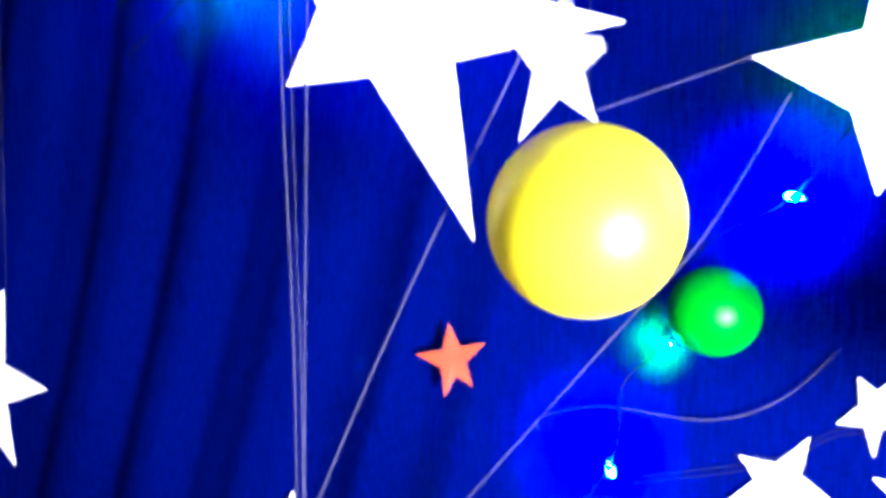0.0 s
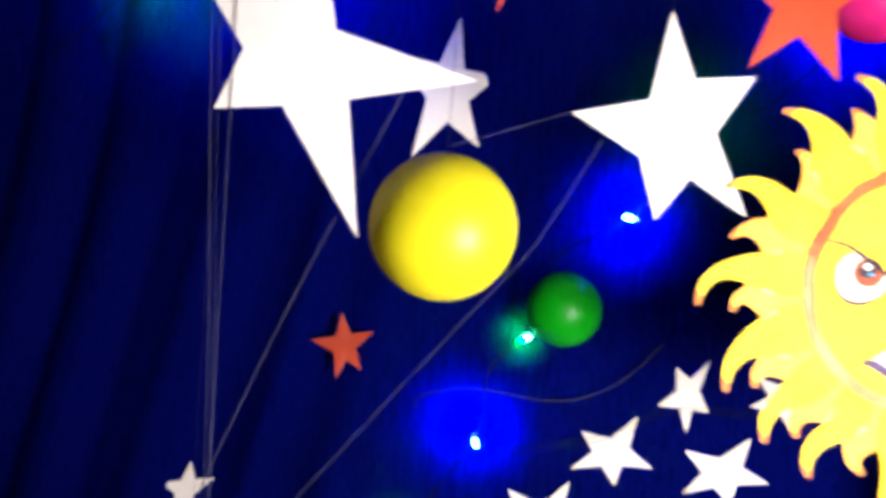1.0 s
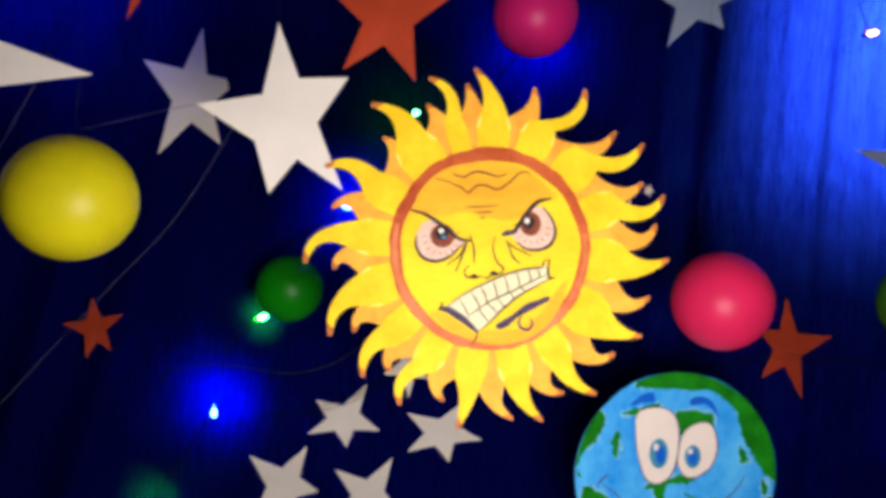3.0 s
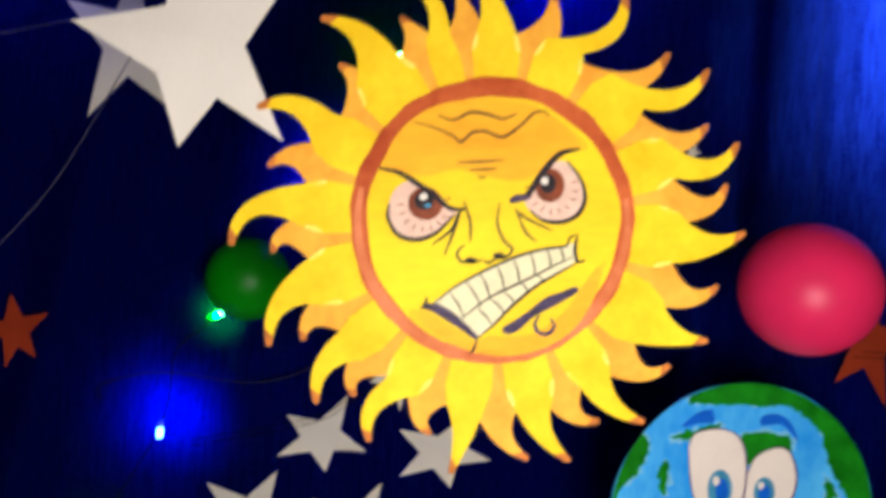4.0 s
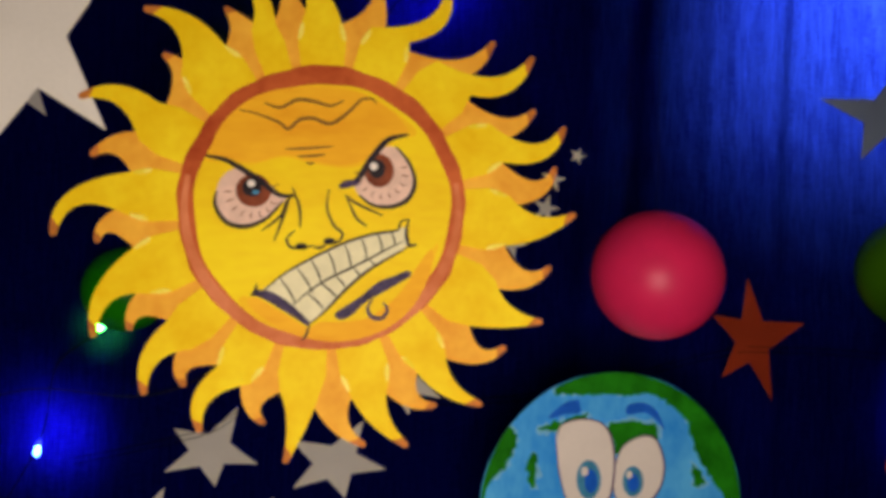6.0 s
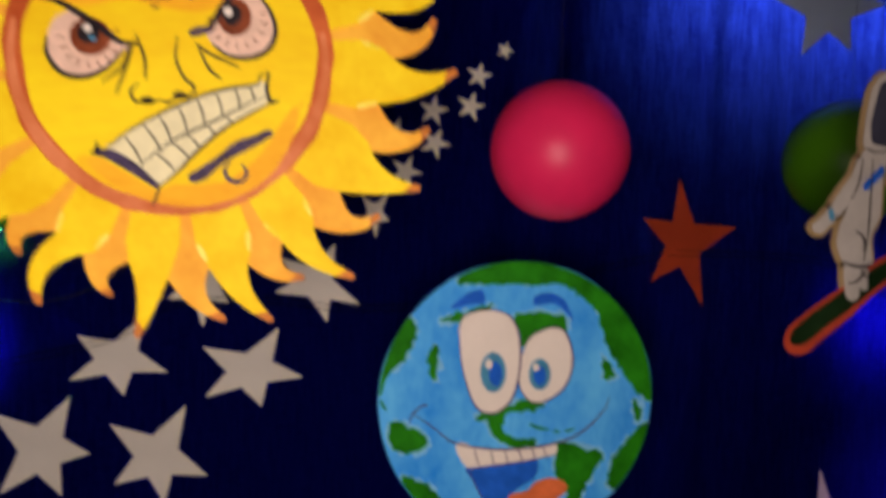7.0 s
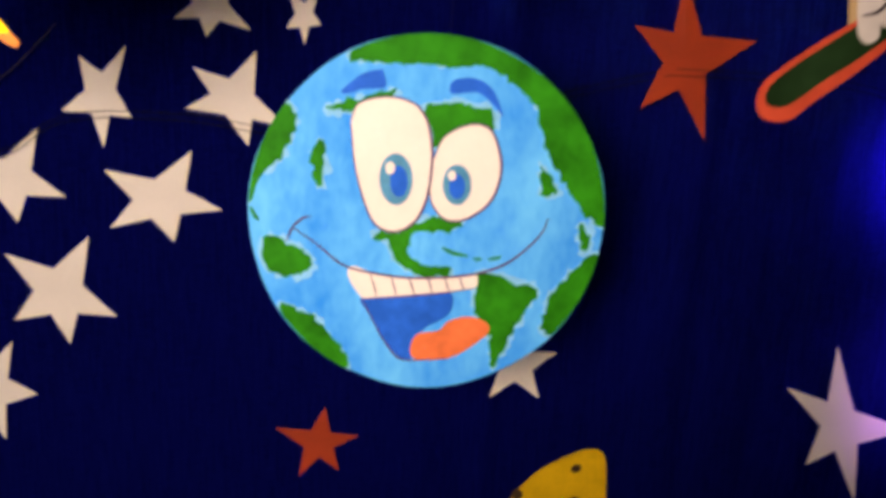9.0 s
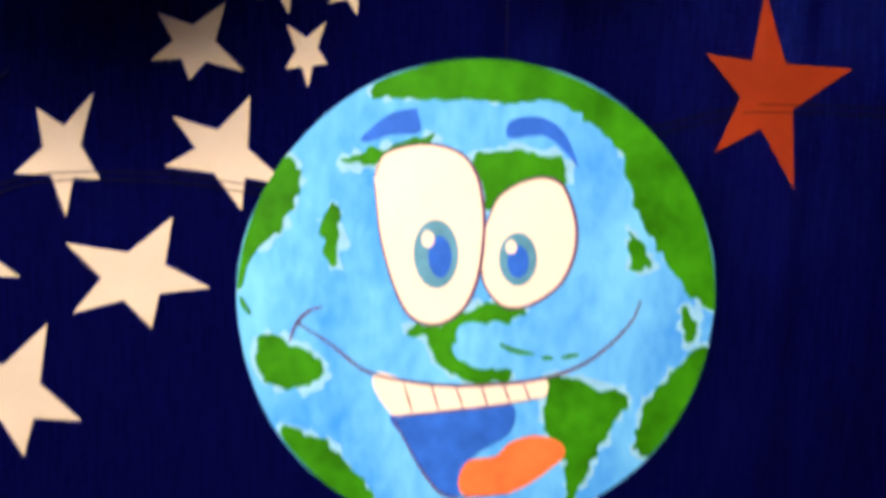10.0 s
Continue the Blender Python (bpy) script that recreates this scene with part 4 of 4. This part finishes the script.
globe_patch("eyebrow", [(0.099, 0.662), (0.106, 0.739), (0.227, 0.757), (0.325, 0.69), (0.388, 0.542), (0.342, 0.595), (0.243, 0.674)], 3, DEEP, "deep blue eyebrow")
globe_patch("mouth", [(-0.37, -0.51), (-0.166, -0.499), (0.025, -0.482), (0.137, -0.474), (0.149, -0.554), (0.11, -0.61), (0, -0.671), (-0.068, -0.738), (-0.083, -0.844), (-0.163, -0.822), (-0.254, -0.72), (-0.322, -0.604)], 3, DEEP, "deep blue open mouth")
globe_patch("teeth", [(-0.447, -0.35), (-0.299, -0.373), (-0.107, -0.388), (0.085, -0.387), (0.27, -0.364), (0.276, -0.44), (0.12, -0.469), (-0.103, -0.493), (-0.294, -0.51), (-0.371, -0.507)], 4, WHITE, "white painted teeth")
globe_patch("tongue", [(-0.085, -0.777), (-0.046, -0.705), (0.071, -0.685), (0.133, -0.631), (0.253, -0.604), (0.371, -0.66), (0.297, -0.75), (0.15, -0.832), (-0.009, -0.851), (-0.07, -0.834)], 4, TONGUE, "coral painted tongue")
globe_line([(-0.763, -0.125), (-0.625, -0.216), (-0.46, -0.337), (-0.17, -0.39), (0.085, -0.387), (0.276, -0.363), (0.434, -0.309), (0.558, -0.218), (0.644, -0.119), (0.673, -0.038)], 0.014, LINE, 5)
globe_line([(-0.791, -0.206), (-0.756, -0.125), (-0.701, -0.075), (-0.656, -0.064)], 0.012, LINE, 5)
globe_line([(-0.37, -0.513), (-0.254, -0.72), (-0.163, -0.831), (-0.082, -0.85), (0.135, -0.839)], 0.01, LINE, 5)
globe_line([(-0.37, -0.513), (-0.166, -0.499), (0.089, -0.473), (0.273, -0.444)], 0.009, LINE, 5)
globe_line([(-0.321, -0.38), (-0.299, -0.45), (-0.285, -0.497)], 0.009, LINE, 5)
globe_line([(-0.209, -0.376), (-0.188, -0.445), (-0.173, -0.493)], 0.009, LINE, 5)
globe_line([(-0.107, -0.388), (-0.085, -0.441), (-0.071, -0.489)], 0.009, LINE, 5)
globe_line([(-0.001, -0.384), (0.02, -0.437), (0.035, -0.485)], 0.009, LINE, 5)
globe_line([(0.095, -0.38), (0.116, -0.434), (0.13, -0.462)], 0.009, LINE, 5)
globe_line([(0.181, -0.377), (0.202, -0.43), (0.216, -0.459)], 0.009, LINE, 5)
tube("thread", [(0.02, 0.002, ER * 0.97), (0.02, 0.002, CEIL - 1.018)], 0.00035, THREAD, globe)
tube("thread", [(0.0, 0.002, 0.32), (0.0, 0.002, CEIL - 1.495)], 0.00035, THREAD, sun_cut)

# ---- the figure on a board ----
rider = holder("figure_cutout", (1.844, 0.90, 1.295), "painted card figure in a pale suit on a dark board", "decoration")


def rider_patch(name, pts, level, material, label="", grow=0.0, smooth=True, thick=0.0008):
    line = rounded(pts, 5) if smooth else [Vector(p) for p in pts]
    if grow:
        n = len(line)
        area = sum(line[i].x * line[(i + 1) % n].y - line[(i + 1) % n].x * line[i].y for i in range(n))
        sgn = 1 if area > 0 else -1
        line = [line[i] + Vector(((line[(i + 1) % n] - line[i - 1]).normalized().y, -(line[(i + 1) % n] - line[i - 1]).normalized().x)) * grow * sgn for i in range(n)]
    return sheet(name, line, 0.0008 * level, thick, material, rider, label)


rider_patch("body_card", [(-0.001, 0.111), (-0.006, 0.096), (-0.014, 0.066), (-0.023, 0.033), (-0.031, 0.013), (-0.034, -0.008), (-0.029, -0.024), (-0.02, -0.036), (0.001, -0.038), (0.017, -0.034), (0.014, -0.007), (0.016, 0.007), (0.026, 0.027), (0.027, 0.067), (0.03, 0.094), (0.038, 0.113), (0.018, 0.116)], 0.2, CARD, "brown card edge", grow=0.005, thick=0.003)
rider_patch("arm_card", [(-0.004, 0.101), (-0.017, 0.079), (-0.032, 0.059), (-0.044, 0.039), (-0.038, 0.026), (-0.026, 0.034), (-0.017, 0.05), (-0.006, 0.073)], 0.2, CARD, "brown card edge", grow=0.005, thick=0.003)
rider_patch("glove_card", [(-0.043, 0.038), (-0.058, 0.024), (-0.069, 0.015), (-0.067, 0.007), (-0.057, 0.004), (-0.047, 0.012), (-0.037, 0.024)], 0.2, CARD, "brown card edge", grow=0.005, thick=0.003)
rider_patch("leg_card", [(-0.02, -0.033), (-0.02, -0.062), (-0.017, -0.077), (-0.008, -0.083), (0.001, -0.077), (0.001, -0.065), (0.004, -0.048), (0.003, -0.034)], 0.2, CARD, "brown card edge", grow=0.005, thick=0.003)
rider_patch("helmet_card", [(-0.001, 0.114), (-0.002, 0.139), (0.001, 0.165), (0.007, 0.191), (0.021, 0.208), (0.036, 0.203), (0.048, 0.174), (0.049, 0.144), (0.043, 0.116), (0.02, 0.111)], 0, CARD, "brown card edge", grow=0.005, thick=0.003)
rider_patch("arm_card", [(0.035, 0.104), (0.047, 0.091), (0.062, 0.072), (0.074, 0.058), (0.064, 0.053), (0.049, 0.062), (0.037, 0.073), (0.031, 0.087)], 0.2, CARD, "brown card edge", grow=0.005, thick=0.003)
rider_patch("board", [(-0.1, -0.134), (-0.095, -0.119), (-0.081, -0.106), (-0.053, -0.085), (-0.02, -0.064), (0.019, -0.035), (0.049, -0.02), (0.062, -0.026), (0.059, -0.044), (0.044, -0.06), (0.022, -0.077), (-0.014, -0.108), (-0.05, -0.135), (-0.068, -0.15), (-0.086, -0.152), (-0.096, -0.146)], 1.5, EDGE, "coral-red edged board", thick=0.003)
rider_patch("deck", [(-0.092, -0.136), (-0.091, -0.123), (-0.077, -0.109), (-0.051, -0.09), (-0.016, -0.066), (0.021, -0.04), (0.05, -0.026), (0.058, -0.032), (0.051, -0.048), (0.022, -0.068), (-0.014, -0.096), (-0.043, -0.116), (-0.065, -0.133), (-0.079, -0.14)], 2.5, BOARD, "dark green painted deck")
rider_patch("boot", [(0.003, -0.034), (0.0, -0.058), (0.003, -0.067), (0.012, -0.068), (0.013, -0.058), (0.013, -0.041), (0.017, -0.032)], 3.2, SUIT, "pale painted boot")
rider_patch("boot", [(-0.02, -0.033), (-0.02, -0.062), (-0.017, -0.077), (-0.008, -0.083), (0.001, -0.077), (0.001, -0.065), (0.004, -0.048), (0.003, -0.034)], 3.5, SUIT, "pale painted boot")
rider_patch("glove", [(-0.043, 0.038), (-0.058, 0.024), (-0.069, 0.015), (-0.067, 0.007), (-0.057, 0.004), (-0.047, 0.012), (-0.037, 0.024)], 3.2, SUIT, "pale painted glove")
rider_patch("arm", [(-0.004, 0.101), (-0.017, 0.079), (-0.032, 0.059), (-0.044, 0.039), (-0.038, 0.026), (-0.026, 0.034), (-0.017, 0.05), (-0.006, 0.073)], 3.6, SUIT, "pale painted sleeve")
rider_patch("arm", [(0.035, 0.104), (0.047, 0.091), (0.062, 0.072), (0.074, 0.058), (0.064, 0.053), (0.049, 0.062), (0.037, 0.073), (0.031, 0.087)], 3.6, SUIT, "pale painted sleeve")
rider_patch("suit", [(-0.001, 0.111), (-0.006, 0.096), (-0.014, 0.066), (-0.023, 0.033), (-0.031, 0.013), (-0.034, -0.008), (-0.029, -0.024), (-0.02, -0.036), (0.001, -0.038), (0.017, -0.034), (0.014, -0.007), (0.016, 0.007), (0.026, 0.027), (0.027, 0.067), (0.03, 0.094), (0.038, 0.113), (0.018, 0.116)], 4.0, SUIT, "pale grey-white painted suit")
rider_patch("helmet", [(-0.001, 0.114), (-0.002, 0.139), (0.001, 0.165), (0.007, 0.191), (0.021, 0.208), (0.036, 0.203), (0.048, 0.174), (0.049, 0.144), (0.043, 0.116), (0.02, 0.111)], 4.4, SUIT, "pale painted helmet")
rider_patch("visor", [(0.008, 0.123), (0.006, 0.146), (0.011, 0.172), (0.017, 0.195), (0.027, 0.199), (0.039, 0.18), (0.044, 0.154), (0.041, 0.134), (0.036, 0.118), (0.018, 0.118)], 5.2, VISOR, "dark slate visor")
rider_patch("chest_patch", [(-0.001, 0.067), (0.008, 0.077), (0.025, 0.092), (0.027, 0.082), (0.016, 0.07), (0.003, 0.06)], 4.8, DEEP, "blue patch")
rider_patch("cuff", [(-0.048, 0.032), (-0.043, 0.036), (-0.039, 0.023), (-0.045, 0.021)], 4.8, TEAL, "blue cuff")
for pts, w in (
        ([(-0.026, -0.032), (-0.003, -0.038), (0.019, -0.034)], 0.004),
        ([(0.01, 0.1), (0.01, 0.067), (0.009, 0.027), (0.008, -0.0), (0.004, -0.031)], 0.0022),
        ([(-0.01, 0.008), (0.0, 0.002), (0.004, -0.007), (0.003, -0.019)], 0.0032),
        ([(-0.018, -0.06), (-0.005, -0.057), (0.005, -0.046), (0.011, -0.038)], 0.003),
        ([(0.001, -0.042), (0.005, -0.049), (0.012, -0.053)], 0.003),
        ([(-0.004, 0.1), (-0.008, 0.07), (-0.018, 0.048)], 0.002),
        ([(-0.001, 0.113), (0.018, 0.109), (0.038, 0.114)], 0.0025),
        ([(0.031, 0.091), (0.038, 0.073), (0.051, 0.063)], 0.0028),
):
    stroke("pen_line", pts, w, 0.0052, INK, rider)
tube("thread", [(0.02, 0.002, 0.2), (0.02, 0.002, CEIL - 1.30)], 0.00035, THREAD, rider)

# ---- the spotted shape low on the cloth ----
moon = holder("spotted_cutout", (1.788, back(1.8) - 0.022, 0.36), "mustard yellow painted card shape with dark spots", "decoration")
sheet("card", rounded([(0.092, 0.088), (0.098, 0.0), (0.092, -0.10), (0.05, -0.17), (-0.05, -0.19), (-0.15, -0.15), (-0.17, -0.07), (-0.12, -0.01), (-0.05, 0.072), (0.04, 0.118), (0.078, 0.118)], 6), 0.001, 0.003, CHEESE, moon)
for x, z, rx, rz in ((0.03, 0.079, 0.011, 0.009), (0.027, 0.001, 0.019, 0.013), (-0.034, -0.002, 0.009, 0.008), (-0.09, 0.021, 0.012, 0.012), (-0.03, -0.09, 0.02, 0.016), (0.05, -0.09, 0.012, 0.010)):
    sheet("spot", oval(x, z, rx, rz, 20 * x * 50, 18), 0.0017, 0.0007, SPOT, moon, "dark round spot")

# ---- threads that cross the place ----


def cord(name, pts, radius, material, label):
    ob = tube(name, pts, radius, material)
    return tagged(ob, label, "string", "strings")


cord("string", [(-0.085, 0.88, CEIL), (-0.059, 0.88, 1.729), (-0.041, 0.88, 1.225), (-0.03, 0.88, 0.0)], 0.0008, TWINE, "pale cotton string hanging straight down")
cord("string", [(-0.07, 0.886, CEIL), (-0.05, 0.886, 1.72), (-0.036, 0.886, 1.225), (-0.025, 0.886, 0.0)], 0.0005, TWINE, "pale cotton string hanging straight down")
cord("string", [(-0.02, 0.87, CEIL), (-0.026, 0.87, 1.679), (-0.029, 0.87, 1.226), (-0.03, 0.87, 0.0)], 0.0008, TWINE, "pale cotton string hanging straight down")
cord("string", [(0.23, 0.886, 1.775), (0.199, 0.90, 1.711), (-0.018, 0.90, 1.227), (-0.5, 0.90, 0.0)], 0.0009, TWINE, "pale cotton string drawn slantwise")
cord("string", [(0.505, 1.0, 1.688), (0.414, 1.0, 1.522), (0.317, 1.0, 1.404), (0.231, 1.0, 1.299), (0.141, 1.0, 1.189), (-0.83, 1.0, 0.0)], 0.0008, TWINE, "pale cotton string drawn slantwise")

cord("string", [(0.452, 0.958, 1.722), (0.37, 0.93, 1.69), (0.274, 0.91, 1.655)], 0.0005, TWINE, "pale cotton string drawn slantwise")

# ---- string lights ----


def light_string(label, bulbs, path, cable):
    """Bulbs as (x, y, z, colour, watts); the cable runs along the path."""
    ob = holder("string_lights", path[0], label, "string lights")
    o = Vector(path[0])
    tube("cable", [Vector(p) - o for p in path], 0.0016, cable, ob)
    for x, y, z, colour, watts in bulbs:
        place = Vector((x, y, z)) - o
        turn = Euler((radians(70 + 60 * math.sin(x * 40)), 0, radians(90 * math.sin(z * 31)))).to_matrix().to_4x4()
        s = turned("socket", [(0.0, -0.018), (0.005, -0.018), (0.0056, -0.004), (0.0045, 0.0), (0.0, 0.0)], SOCKET, ob, sides=12)
        g = turned("bulb", [(0.0045, 0.0), (0.0062, 0.004), (0.0068, 0.012), (0.0058, 0.019), (0.003, 0.023), (0.0, 0.024)], GLASS[colour], ob, "glowing " + colour + " bulb", sides=12)
        for q in (s, g):
            q.matrix_basis = Matrix.Translation(place) @ turn
        spread = 140 if colour == "blue" else 120
        tint = {"red": (1.0, 0.06, 0.05), "blue": (0.03, 0.06, 1.0), "green": (0.0, 1.0, 0.004), "pink": (1.0, 0.25, 0.8), "violet": (0.5, 0.22, 1.0)}[colour]
        glow = lamp("bulb_glow", "SPOT", watts, tint, look((x, y - 0.010, z), (x, y + 1, z)))
        glow.data.spot_size, glow.data.spot_blend = radians(spread), 1.0
        glow.data.shadow_soft_size = 0.012
    return ob


light_string("dark cable with small green and blue bulbs, lit, down the cloth",
             [(0.468, 1.640, 1.266, "green", 24.0), (0.366, 1.610, 1.018, "blue", 17.0), (0.197, 1.655, 0.725, "green", 24.0), (0.703, 1.58, 1.581, "blue", 14.0), (0.855, 1.50, 1.83, "green", 11.0), (1.18, 1.52, 2.09, "blue", 22.0)],
             [(1.45, 1.62, CEIL), (1.18, 1.51, 2.10), (0.99, 1.57, 1.86), (0.855, 1.505, 1.83), (0.705, 1.60, 1.588), (0.539, 1.625, 1.477), (0.468, 1.647, 1.272), (0.390, 1.63, 1.187), (0.366, 1.61, 1.024), (0.197, 1.662, 0.731), (0.10, 1.65, 0.45)], CABLE)
light_string("dark cable with coloured bulbs, lit, beside the window",
             [(2.05, 1.45, 2.12, "pink", 3.0), (2.49, 1.47, 1.065, "blue", 15.0), (2.60, 1.36, 0.66, "violet", 9.0)],
             [(1.95, 1.5, CEIL), (2.05, 1.455, 2.13), (2.28, 1.55, 2.08), (2.46, 1.56, 1.7), (2.49, 1.478, 1.07), (2.60, 1.37, 0.665), (2.45, 1.57, 0.35)], CABLE)
light_string("dark cable with two lit bulbs on the folds",
             [(-0.50, 1.60, 2.10, "green", 16.0), (-0.22, 1.36, 2.36, "blue", 42.0)], [(-0.1, 1.66, CEIL), (-0.22, 1.37, 2.366), (-0.50, 1.61, 2.106), (-0.75, 1.66, 1.9)], CABLE)
cord("loose_cable", [(0.215, 1.665, 1.07), (0.225, 1.65, 1.105), (0.355, 1.64, 1.137), (0.562, 1.64, 1.119), (0.703, 1.64, 1.168), (0.817, 1.645, 1.278)], 0.0017, PALE_CABLE, "sagging loop of clear plastic cable on the cloth")
for dz, dy in ((0.0, 0.0), (-0.012, 0.003)):
    run = [(0.42, 0.98), (0.70, 1.045), (0.83, 1.118), (1.04, 1.126), (1.22, 1.108), (1.5, 1.13), (1.86, 1.225), (1.98, 1.24), (2.3, 1.22), (2.49, 1.12)]
    cord("loose_cable", [(x, back(x) - 0.024 - dy - (0.016 if x > 1.7 else 0.0), z + dz) for x, z in run], 0.0009, CABLE, "thin dark cable strung across the paper stars")
